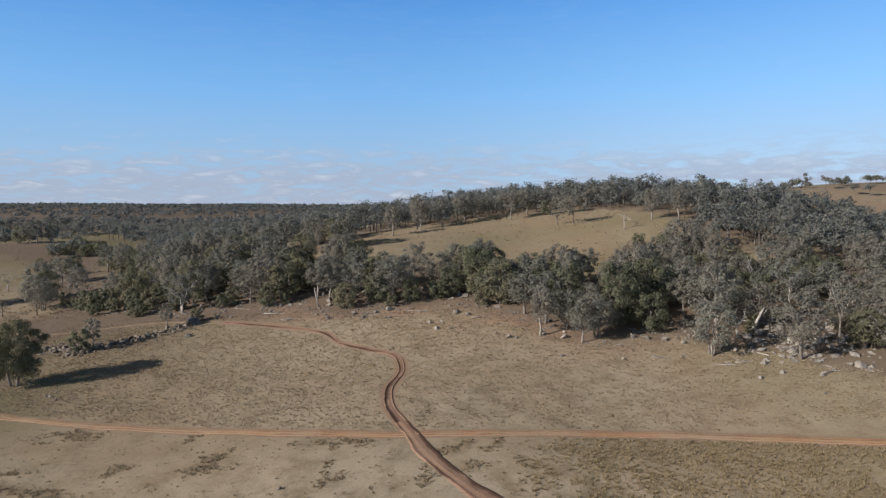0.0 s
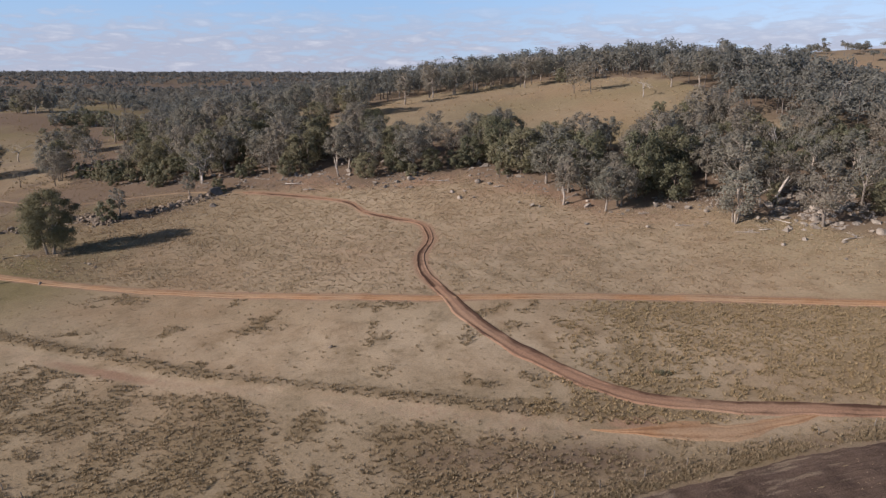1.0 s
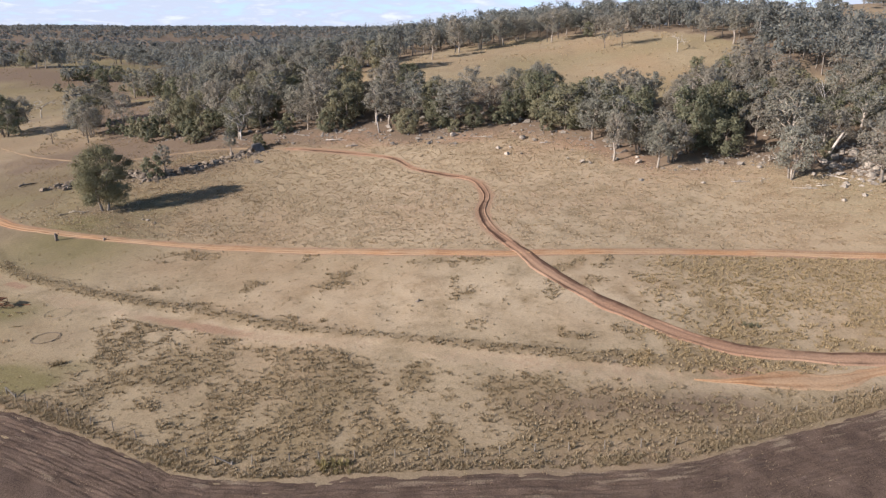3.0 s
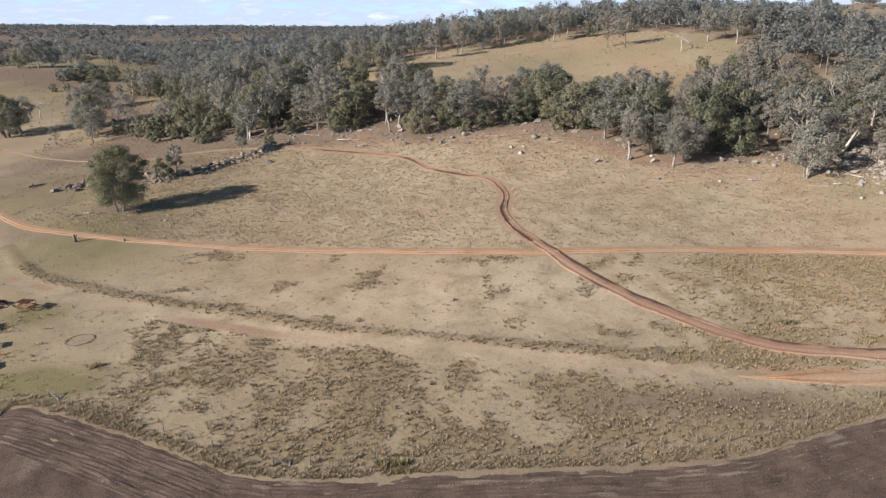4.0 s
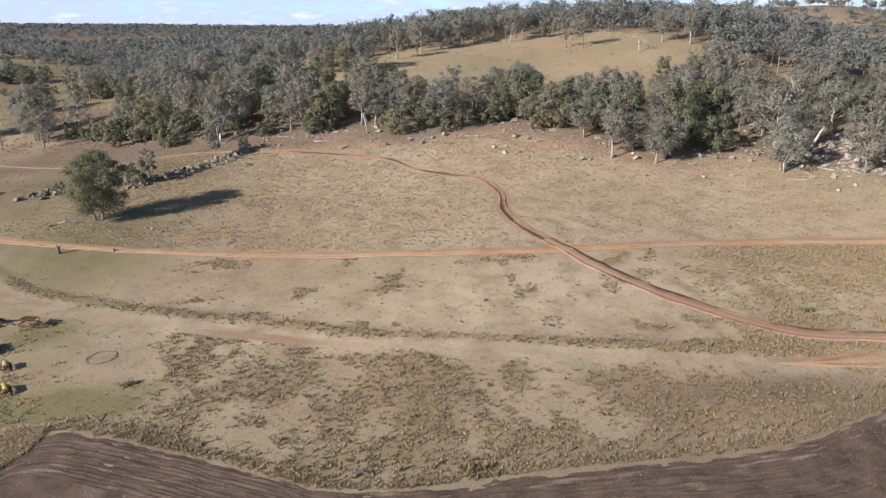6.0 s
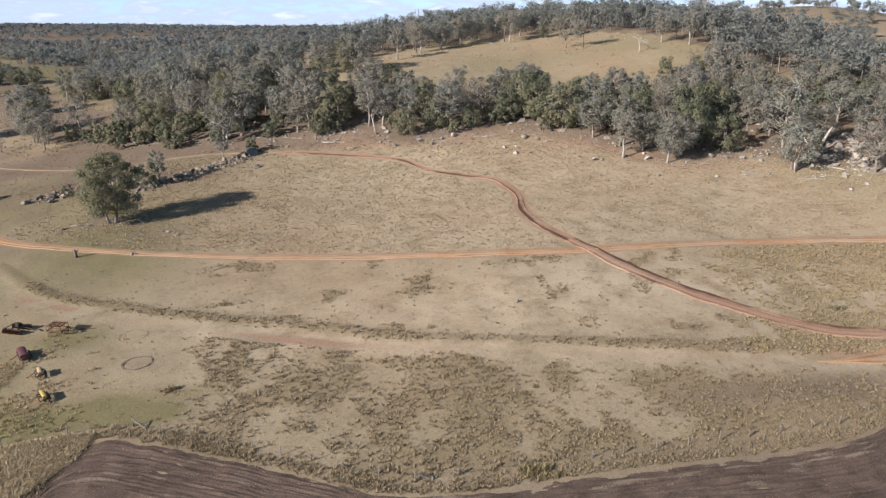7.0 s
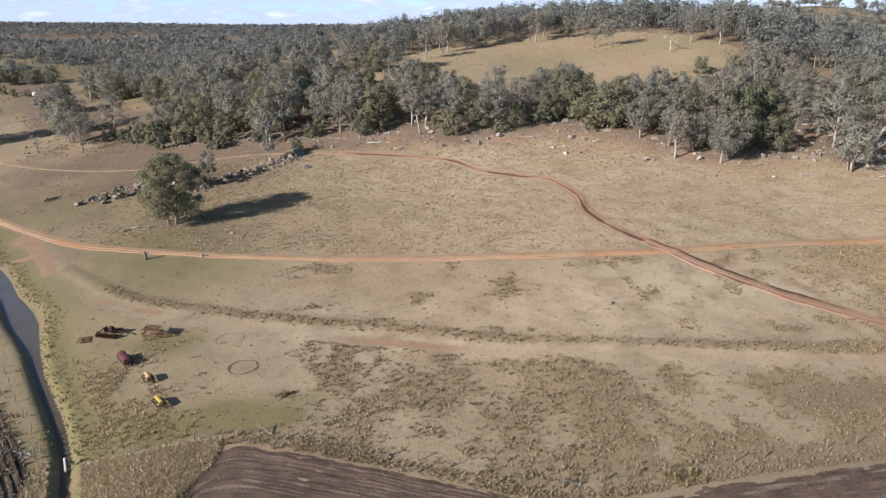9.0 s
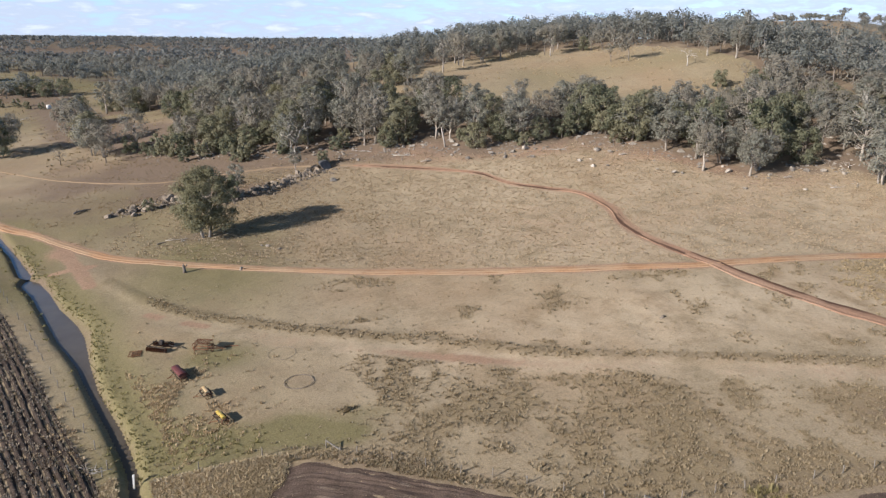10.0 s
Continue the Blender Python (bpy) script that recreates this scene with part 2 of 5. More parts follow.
STONE_RIDGE = surface("brown_outcrop_granite", (0.080, 0.066, 0.053), (0.300, 0.250, 0.202), 0.9, 7.0, relief=0.05, tint=0.3)
STONE_DARK = surface("dark_blue_grey_boulder", (0.050, 0.050, 0.052), (0.165, 0.160, 0.158), 0.8, 6.0, relief=0.05)
RUST = surface("rusted_iron", (0.070, 0.034, 0.022), (0.240, 0.115, 0.065), 3.0, 25.0, 0.85, 0.2, 0.004)
RED_PAINT = surface("faded_red_paint", (0.062, 0.019, 0.018), (0.130, 0.038, 0.034), 2.0, 20.0, 0.6, 0.0, 0.003, 0.4)
YELLOW_PAINT = surface("faded_yellow_paint", (0.350, 0.245, 0.050), (0.560, 0.420, 0.105), 2.5, 20.0, 0.55, 0.0, 0.003, 0.4)
TAN_PAINT = surface("dull_tan_paint", (0.330, 0.230, 0.120), (0.500, 0.370, 0.215), 2.5, 20.0, 0.65, 0.0, 0.003, 0.3)
BLACK_IRON = surface("dark_oily_iron", (0.018, 0.016, 0.015), (0.070, 0.058, 0.050), 3.0, 20.0, 0.7, 0.3, 0.004)
WIRE = surface("dull_galvanised_wire", (0.100, 0.095, 0.090), (0.220, 0.210, 0.200), 4.0, 30.0, 0.5, 0.7, 0.001)
WHITE_PAINT = surface("weathered_white_paint", (0.560, 0.550, 0.530), (0.780, 0.770, 0.750), 3.0, 20.0, 0.6, 0.0, 0.003)

# ---- building tools ----
RNG = np.random.default_rng(7)
LATTICE = RNG.random((256, 256))


def smooth(a, b, v):
    t = np.clip((np.asarray(v, float) - a) / (b - a), 0.0, 1.0)
    return t * t * (3 - 2 * t)


def vnoise(x, y, size, shift=0):
    """Value noise in 0..1 with features of that size in metres."""
    u, v = np.asarray(x, float) / size + 17.3 * shift + 900, np.asarray(y, float) / size + 5.7 * shift + 900
    i, j = np.floor(u).astype(int), np.floor(v).astype(int)
    f, g = u - i, v - j
    f, g = f * f * (3 - 2 * f), g * g * (3 - 2 * g)
    a, b, c, d = (LATTICE[(i + p) % 256, (j + q) % 256] for p, q in ((0, 0), (1, 0), (0, 1), (1, 1)))
    return (a * (1 - f) + b * f) * (1 - g) + (c * (1 - f) + d * f) * g


def away(x, y, line):
    """Distance from points to a polyline, and how far along it (0..1 per leg) the nearest place lies."""
    x, y = np.asarray(x, float), np.asarray(y, float)
    best, where = np.full(x.shape, 1e9), np.zeros(x.shape)
    for k, ((ax, ay), (bx, by)) in enumerate(zip(line[:-1], line[1:])):
        dx, dy = bx - ax, by - ay
        s = np.clip(((x - ax) * dx + (y - ay) * dy) / (dx * dx + dy * dy), 0, 1)
        d = np.hypot(x - ax - s * dx, y - ay - s * dy)
        near = d < best
        best, where = np.where(near, d, best), np.where(near, k + s, where)
    return best, where


def inside(x, y, loop):
    x, y = np.asarray(x, float), np.asarray(y, float)
    hit = np.zeros(x.shape, bool)
    for (ax, ay), (bx, by) in zip(loop, loop[1:] + loop[:1]):
        if ay != by:
            hit ^= ((ay > y) != (by > y)) & (x < (bx - ax) * (y - ay) / (by - ay) + ax)
    return hit


def curve(line, step):
    """A polyline smoothed by Catmull-Rom and resampled at about that step."""
    p = [Vector(q) for q in line]
    p = [p[0] * 2 - p[1]] + p + [p[-1] * 2 - p[-2]]
    out = []
    for a, b, c, d in zip(p, p[1:], p[2:], p[3:]):
        n = max(1, int((c - b).length / step))
        for k in range(n):
            t = k / n
            out.append(0.5 * (2 * b + (c - a) * t + (2 * a - 5 * b + 4 * c - d) * t * t + (3 * b - a - 3 * c + d) * t ** 3))
    return [tuple(q) for q in out] + [tuple(p[-2])]


def big_mesh(name, verts, faces, mat, smooth_shade=False):
    """A mesh from arrays; all faces have the same number of corners."""
    verts, faces = np.asarray(verts, np.float32), np.asarray(faces, np.int32)
    me = bpy.data.meshes.new(name)
    n, k = faces.shape
    me.vertices.add(len(verts))
    me.vertices.foreach_set("co", verts.ravel())
    me.loops.add(n * k)
    me.loops.foreach_set("vertex_index", faces.ravel())
    me.polygons.add(n)
    me.polygons.foreach_set("loop_start", np.arange(0, n * k, k, dtype=np.int32))
    me.polygons.foreach_set("use_smooth", np.full(n, smooth_shade))
    me.update(calc_edges=True)
    me.materials.append(mat)
    return me


def sheet(name, gx, gy, gz, mat):
    """A grid surface from three arrays of one shape."""
    r, c = gx.shape
    i = np.arange(r * c).reshape(r, c)
    f = np.stack([i[:-1, :-1], i[:-1, 1:], i[1:, 1:], i[1:, :-1]], -1).reshape(-1, 4)
    return big_mesh(name, np.stack([gx, gy, gz], -1).reshape(-1, 3), f, mat, True)


class Shape:
    """Collects simple solids into one mesh."""

    def __init__(self):
        self.v, self.f = [], []

    def add(self, verts, faces):
        k = len(self.v)
        self.v += [tuple(p) for p in verts]
        self.f += [tuple(i + k for i in f) for f in faces]
        return self

    def tube(self, points, radii, sides=6, cap=True):
        pts = [Vector(p) for p in points]
        rad = [radii] * len(pts) if isinstance(radii, (int, float)) else list(radii)
        verts, faces = [], []
        for k, p in enumerate(pts):
            d = (pts[min(k + 1, len(pts) - 1)] - pts[max(k - 1, 0)]).normalized()
            a = d.cross(Vector((0, 0, 1)) if abs(d.z) < 0.9 else Vector((1, 0, 0))).normalized()
            b = d.cross(a)
            verts += [p + (a * math.cos(u) + b * math.sin(u)) * rad[k] for u in (2 * math.pi * i / sides for i in range(sides))]
        for k in range(len(pts) - 1):
            for i in range(sides):
                j = (i + 1) % sides
                faces.append((k * sides + i, k * sides + j, (k + 1) * sides + j, (k + 1) * sides + i))
        if cap:
            faces.append(tuple(reversed(range(sides))))
            faces.append(tuple(range((len(pts) - 1) * sides, len(pts) * sides)))
        return self.add(verts, faces)

    def box(self, centre, size, m=None, edge=0.01):
        """A box with chamfered upright edges and top."""
        x, y, z = (s / 2 for s in size)
        e = min(edge, x * 0.8, y * 0.8, z * 0.8)
        ring = lambda q, h: [(x - q, y - q - e, h), (x - q - e, y - q, h), (-x + q + e, y - q, h), (-x + q, y - q - e, h), (-x + q, -y + q + e, h), (-x + q + e, -y + q, h), (x - q - e, -y + q, h), (x - q, -y + q + e, h)]
        verts = ring(0, -z) + ring(0, z - e) + ring(e * 0.9, z)
        faces = [tuple(reversed(range(8))), tuple(range(16, 24))]
        for r in (0, 8):
            faces += [(r + i, r + (i + 1) % 8, r + 8 + (i + 1) % 8, r + 8 + i) for i in range(8)]
        m = Matrix.Translation(centre) @ (m or Matrix.Identity(4))
        return self.add([m @ Vector(p) for p in verts], faces)

    def mesh(self, name, mat, smooth_shade=False):
        me = bpy.data.meshes.new(name)
        me.from_pydata(self.v, [], self.f)
        me.materials.append(mat)
        if smooth_shade:
            me.polygons.foreach_set("use_smooth", [True] * len(me.polygons))
        me.update()
        return me


def part(name, shape, mat, parent, label="", smooth_shade=False):
    me = shape if isinstance(shape, bpy.types.Mesh) else shape.mesh(name, mat, smooth_shade)
    ob = new(name, me)
    ob.parent = parent
    return tagged(ob, label)


def thing(name, label, category, group="", m=None):
    ob = new(name)
    ob.empty_display_size = 0.2
    if m is not None:
        ob.matrix_basis = m
    return tagged(ob, label, category, group)


# ---- the lie of the land: broad swells (x, y, spread, height) over a nearly level flat ----
HILLS = [(-90, 60, 50, -3.34), (-30, 50, 50, 0.92), (50, 60, 50, -4.67), (110, 90, 60, 11.62), (-75, 125, 35, 0.87), (-5, 95, 28, 4.01),
         (-20, 125, 35, -2.29), (40, 130, 45, -0.97), (-60, 190, 50, -0.82), (0, 180, 45, 4.76), (60, 185, 50, 1.05), (-40, 240, 55, 10.43),
         (30, 215, 36, -5.32), (15, 300, 60, -1.97), (48, 298, 30, 0.06), (90, 240, 60, 19.59), (-170, 250, 90, -3.06), (-220, 460, 120, 5.0), (-262, 415, 48, 8.0),
         (-60, 350, 100, 6.86), (60, 370, 100, 24.84), (160, 350, 90, 4.62), (265, 520, 110, 33.68), (430, 580, 110, 35.15), (-75, 75, 28, 1.60)]
# creek: centre line and half-widths
CREEK = [(-122, 138), (-112.6, 123.2), (-109.3, 117.3), (-106.9, 113.1), (-106.1, 111.8), (-105.0, 109.9), (-101.9, 105.3), (-98.0, 98.4), (-94.0, 92.1), (-91.9, 88.3), (-90.2, 84.8), (-88.0, 80.2), (-85.4, 74.6), (-82.8, 69.7), (-80.9, 66.3), (-78.9, 62.3), (-77.3, 58.7), (-75.4, 52.5), (-72, 40)]
CREEK_W = [0.5, 0.5, 0.7, 0.75, 0.1, 1.5, 1.4, 1.35, 2.0, 1.95, 1.35, 0.75, 0.5, 0.5, 0.55, 0.45, 0.35, 0.3, 0.3]
MAIN_ROAD = curve([(-190, 205), (-150, 168), (-121.9, 140.8), (-113.3, 133.4), (-104.5, 124.8), (-95.0, 117.0), (-85.8, 112.7), (-74.5, 108.3), (-63.0, 104.4), (-48.8, 100.2), (-33.5, 95.9), (-20.3, 92.4), (-7.9, 90.0), (4.0, 89.6), (21.0, 89.6), (36.2, 88.2), (54.0, 84.0), (85, 74), (140, 53)], 1.0)
RUT_TRACK = curve([(-143, 191.8), (-123.8, 175.8), (-108.8, 167.6), (-95.4, 163.8), (-79.3, 165.2), (-67.0, 164.2), (-51.8, 159.8), (-42, 155.7), (-31.6, 150.6), (-26.1, 147.2), (-21.8, 140.6), (-15.8, 135.4), (-9.6, 130.1), (-7.6, 120.5), (-9.0, 109.8), (-8.0, 100.2), (-4.4, 90.2), (-1.5, 82.8), (2.1, 76.8), (6.5, 71.4), (11.8, 66.3), (17.0, 63.3), (23.7, 62.0), (33.3, 61.0), (46, 59.5), (70, 58)], 0.8)
PALE_ROAD = curve([(-104, 121.5), (-97.5, 111), (-88.0, 97.0), (-78.1, 88.1), (-66.5, 81.2), (-54.5, 76.0), (-46.0, 72.4), (-38.6, 69.7), (-28.5, 67.4), (-18.8, 64.5), (-9.5, 61.8), (-0.8, 60.0), (4.8, 58.7), (10.3, 57.9), (15.9, 57.6), (21.7, 57.7), (27, 58.6), (33, 60.2)], 1.0)
BERM = curve([(-93, 106.5), (-84, 96), (-78.6, 91.7), (-68.5, 86.0), (-58.9, 81.6), (-46.0, 76.2), (-33.8, 70.8), (-19.0, 66.6), (-4.2, 63.0), (5, 61.2), (13, 60.4)], 1.5)
FENCE = [(-82.6, 59.2), (-79.7, 58.4), (-76.8, 57.0), (-71.5, 57.4), (-66.2, 58.2), (-60.6, 58.5), (-57.9, 57.1), (-54.9, 55.7), (-52.1, 54.2), (-49.3, 52.8), (-46.7, 51.8), (-44.1, 50.6), (-41.4, 49.1), (-38.5, 47.7), (-35.6, 46.5), (-32.5, 46.4), (-29.4, 46.7), (-26.8, 46.6), (-23.8, 46.9), (-20.4, 46.8), (-17.5, 47.0), (-14.4, 47.1), (-11.4, 47.2), (-8.4, 47.3), (-5.4, 47.5), (-2.3, 47.6), (0.9, 47.7), (4.0, 48.0), (8.2, 49.4), (12.5, 51.0), (16.8, 52.6), (21.1, 54.0), (25.6, 55.4), (31, 56.8), (37, 57.8)]
FIELD_EDGE = curve([(-66.5, 49.5), (-65.6, 54.5), (-64.6, 56.6), (-62.6, 57.3), (-58.7, 56.1), (-50.3, 52.0), (-42.0, 47.7), (-37.6, 45.6), (-31.6, 44.7), (-22.1, 45.0), (-12.8, 45.2), (-3.4, 45.4), (3.9, 46.2), (12.3, 49.1), (18.2, 51.1), (29.3, 54.6), (45, 57)], 1.0)
STUBBLE_EDGE = [(-150, 172), (-105.3, 100.7), (-93.8, 81.7), (-86.0, 68.2), (-77.8, 54.6), (-64, 28)]
CLEARING = [(-45, 217), (-26, 200), (-14, 191), (4, 180), (30, 173), (46, 172), (58, 177), (70, 190), (80, 214), (74, 238), (62, 258), (48, 275), (20, 283), (-10, 276), (-24, 264), (-40, 240)]
EDGE_X = [-400, -190, -144, -106, -75, -51, -36, -13, 0, 10, 15, 22, 28, 46, 52, 60, 63, 68, 100, 160, 400]
EDGE_Y = [420, 345, 238, 195, 178, 172, 168, 163, 166, 160, 154, 142, 137, 136, 129, 125, 117, 112, 92, 60, 40]


def height(x, y):
    x, y = np.asarray(x, float), np.asarray(y, float)
    z = np.full(x.shape, 0.48)
    for a, b, s, w in HILLS:
        z = z + w * np.exp(-((x - a) ** 2 + (y - b) ** 2) / (2 * s * s))
    r = np.hypot(x + 30, y)
    z = z + smooth(420, 900, r) * (7 + 9 * (vnoise(x, y, 330, 1) - 0.5) + 20 * smooth(900, 2300, r) + 14 * smooth(1000, 2000, r) * (vnoise(x, y, 520, 2) - 0.5))
    z = z + smooth(180, 260, r) * 2.4 * (vnoise(x, y, 55, 3) - 0.5)
    d, k = away(x, y, CREEK)
    near = (1 - smooth(200, 300, r)) * (0.25 + 0.75 * smooth(2, 7, d))
    z = z + near * (0.15 * (vnoise(x, y, 9, 4) - 0.5) + 0.12 * (vnoise(x, y, 2.6, 5) - 0.5))
    w = np.interp(k, range(len(CREEK_W)), CREEK_W)
    z = z - 0.75 * (1 - smooth(0.6 * w, w + 0.75, d)) - 0.25 * (1 - smooth(2, 6, d))
    d, _ = away(x, y, BERM)
    return z + 0.13 * (1 - smooth(0.4, 1.6, d))


def creek_gap(x, y):
    """How far a place lies from the water's edge, and on which side: minus on the stubble field's side."""
    d, k = away(x, y, CREEK)
    p = np.array(sorted((q[1], q[0]) for q in CREEK))
    return d - np.interp(k, range(len(CREEK_W)), CREEK_W), np.where(x < np.interp(y, p[:, 0], p[:, 1]), -1, 1)


def on_ground(x, y):
    return float(height(np.array([x]), np.array([y]))[0])


def forest(x, y):
    """0 in the open, 1 in the woods."""
    x, y = np.asarray(x, float), np.asarray(y, float)
    w = smooth(-1, 3, y - np.interp(x, EDGE_X, EDGE_Y))
    w = w * np.where(inside(x, y, CLEARING), 0, 1)
    slope = np.exp(-((x - 265) / 80) ** 2 - ((y - 440) / 34) ** 2)         # open red slope far to the right
    glade = np.exp(-((x - 65) / 6) ** 2 - ((y - 125) / 9) ** 2) + np.exp(-((x - 79) / 8) ** 2 - ((y - 180) / 8) ** 2) + np.exp(-((x + 50) / 7) ** 2 - ((y - 219) / 8) ** 2)
    # broken groves on the low hills to the left and farther off
    grove = smooth(0.52, 0.64, 0.55 * vnoise(x, y, 48, 35) + 0.45 * vnoise(x, y, 17, 36) + 0.22 * smooth(-135, -60, x) * smooth(300, 225, y))
    w = w * np.where((x < -30) & (y > 205), 0.04 + 0.96 * grove, 1.0)
    w = w * (1 - 0.22 * smooth(262, 285, y) * smooth(-75, -45, x) * smooth(115, 85, x) * (y < 420))
    w = w * (1 - 0.06 * smooth(58, 78, x))
    w = w * (1 - 0.42 * smooth(105, 150, x) * smooth(290, 350, y))
    return w * (1 - np.clip(slope * 1.3, 0, 0.93)) * (1 - np.clip(glade * 1.5, 0, 1))


def rank(x, y):
    """How rank and tussocky the grass is, 0 to 1."""
    x, y = np.asarray(x, float), np.asarray(y, float)
    p = np.array(sorted((q[0], q[1]) for q in MAIN_ROAD))
    over = y - np.interp(x, p[:, 0], p[:, 1])
    p = np.array(sorted((q[0], q[1]) for q in PALE_ROAD))
    under = np.interp(x, p[:, 0], p[:, 1]) - y
    edge = np.interp(x, EDGE_X, EDGE_Y) - y
    blot = 0.42 * vnoise(x, y, 9, 47) + 0.33 * vnoise(x, y, 4, 48) + 0.25 * vnoise(x, y, 1.6, 49)
    near = smooth(2.0, 4.5, under + 2.5 * vnoise(x, y, 9, 52) - 1.2) * smooth(-60, -50, x) * smooth(0.36, 0.64, blot + 0.14 * smooth(-22, -4, x)) * smooth(44, 48, y)
    right = smooth(8, 22, x + 6 * vnoise(x, y, 8, 46) - 0.3 * (y - 70)) * smooth(0, -2, over) * smooth(0.20, 0.48, blot) * smooth(57, 62, y)
    upper = 0.55 * smooth(1.0, 3.0, over) * smooth(2, 10, edge) * (0.55 + 0.65 * smooth(0.30, 0.55, 0.6 * vnoise(x, y, 9, 41) + 0.4 * vnoise(x, y, 2.5, 42))) * (0.85 + 0.15 * smooth(-55, -25, x)) * np.where(y < 210, 1, 0)
    middle = 0.9 * smooth(0.60, 0.74, 0.55 * vnoise(x, y, 6, 50) + 0.45 * vnoise(x, y, 2, 51)) * smooth(0, -2, over) * smooth(-66, -52, x)
    bank = (0.30 + 0.5 * vnoise(x, y, 5, 53)) * (1 - smooth(0.5, 2.0, away(x, y, BERM)[0]))
    return np.clip(np.maximum.reduce([near, right, upper, middle, bank]), 0, 1) * (np.hypot(x, y) < 330)


# ---- ground ----
def spaced(lo, hi, step, far_lo, far_hi, grow):
    mid = list(np.arange(lo, hi + step / 2, step))
    s, v, out = step, mid[-1], []
    while v < far_hi:
        s *= grow
        v += s
        out.append(v)
    s, v, pre = step, mid[0], []
    while v > far_lo:
        s *= grow
        v -= s
        pre.append(v)
    return np.array(pre[::-1] + mid + out)


grid_x = np.concatenate([spaced(-118, -76, 0.42, -3600, -76, 1.075), np.arange(-75.4, 70, 0.75), spaced(70, 70.5, 0.75, 70.5, 3600, 1.075)[2:]])
grid_y = np.concatenate([spaced(44, 124, 0.62, -1500, 124, 1.075), spaced(124.8, 168, 0.8, 124.8, 4300, 1.075)])
gx, gy = np.meshgrid(np.unique(grid_x), np.unique(grid_y))
ground_mesh = sheet("ground", gx, gy, height(gx, gy), GROUND)
fx, fy = gx.ravel(), gy.ravel()
d_creek, _ = away(fx, fy, CREEK)
d_main, _ = away(fx, fy, MAIN_ROAD)
d_rut, _ = away(fx, fy, RUT_TRACK)
d_pale, _ = away(fx, fy, PALE_ROAD)
wood = forest(fx, fy)
spots = lambda *list_: sum(a * np.exp(-((fx - x) / sx) ** 2 - ((fy - y) / sy) ** 2) for x, y, sx, sy, a in list_)
gap, bank_side = creek_gap(fx, fy)
green = 0.66 * (1 - smooth(1, 9, d_creek)) * np.where(bank_side > 0, 1, 0.75) + 0.25 * smooth(-50, -72, fx) * smooth(110, 92, fy) * smooth(0, 1, bank_side) + spots((-59.4, 60.2, 2.8, 1.6, 1.3), (-63.8, 61.9, 2.6, 2.0, 1.3), (-72.5, 60.6, 6, 2.6, 1.3), (-73, 78, 4, 3, .6), (-57, 63.5, 4, 1.6, .4))
green = green + 0.66 * smooth(-45, -80, fx) * smooth(84, 108, fy) * (0.4 + 0.9 * vnoise(fx, fy, 19, 14)) * (1 - smooth(150, 175, fy)) + 0.22 * smooth(20, 60, fx) * (1 - smooth(80, 120, np.hypot(fx - 40, fy - 105)))
green = green + 0.26 * inside(fx, fy, CLEARING) + 0.22 * np.exp(-((fx - 48) / 26) ** 2 - ((fy - 100) / 16) ** 2)
green = green + 0.55 * smooth(-250, -420, fx) * (1 - smooth(200, 300, fy)) + 0.55 * smooth(-20, -90, fx) * smooth(200, 280, fy) * (0.5 + vnoise(fx, fy, 40, 15)) + 0.45 * (vnoise(fx, fy, 22, 8) - 0.45)
red = np.maximum(0.75 * (1 - smooth(0.8, 1.9, d_main)), 0.6 * (1 - smooth(0.7, 1.8, d_rut)) * smooth(-62, -50, fx))
red = np.maximum(red, 0.25 * (1 - smooth(1.0, 2.4, d_pale))) + spots((13.5, 59.2, 2.2, 1.0, .95), (18.7, 69.1, 1.0, 0.8, .9), (15.6, 59.6, 1.6, 0.7, .7), (-105, 122, 2.4, 4.5, .62), (8, 148, 16, 6, .40), (-20, 157, 24, 4, .36), (265, 440, 90, 40, .5), (40, 125, 14, 5, .25))
red = red + 0.85 * (1 - smooth(0.2, 1.1, d_pale)) * np.exp(-((fx + 46) / 6.5) ** 2) + 0.34 * np.exp(-((fx + 2) / 44) ** 2 - ((fy - 118) / 24) ** 2)
for scar, wide_, deep_ in (([(-104.2, 121.6), (-101.2, 116.4), (-98.9, 112.6), (-95.0, 104.8)], 1.1, 0.95), ([(-102.4, 111.8), (-97.2, 113.6)], 0.9, 0.95), ([(-83.8, 92.0), (-82.0, 90.9)], 0.6, 0.8), ([(-78.4, 88.5), (-75.6, 86.9)], 0.6, 0.8)):
    red = red + deep_ * (1 - smooth(0.25 * wide_, wide_ + 0.3, away(fx, fy, scar)[0]))
edge_gap = np.interp(fx, EDGE_X, EDGE_Y) - fy
red = red + 0.30 * (vnoise(fx, fy, 14, 9) - 0.5) + 0.26 * smooth(-6, 1, edge_gap) * smooth(15, 6, edge_gap) * smooth(-62, -48, fx) * smooth(40, 22, fx) * (0.5 + vnoise(fx, fy, 6, 16))
litter = np.maximum(np.maximum(0.75 * wood, 0.92 * smooth(-14, -2, fy - np.interp(fx, EDGE_X, EDGE_Y)) * (1 - smooth(30, 40, fy - np.interp(fx, EDGE_X, EDGE_Y)))), 0.18 * (1 - smooth(0, 1.4, np.abs(away(fx, fy, BERM)[0] - 0.2)))) + spots((9, 53.5, 7, 2.4, .75), (-4, 53.5, 6, 2.2, .5))
litter = litter - spots((-71, 53.5, 8, 4, .7), (-61.5, 61, 5, 2.5, .3), (-72.5, 60.6, 6, 2.6, .4)) + spots((-85, 172, 34, 16, .62), (-90, 148, 22, 6, .4), (-75, 151, 16, 4, .45), (-40, 166, 26, 7, .3), (-84, 124, 7, 3, .3), (-110, 180, 20, 20, .25))
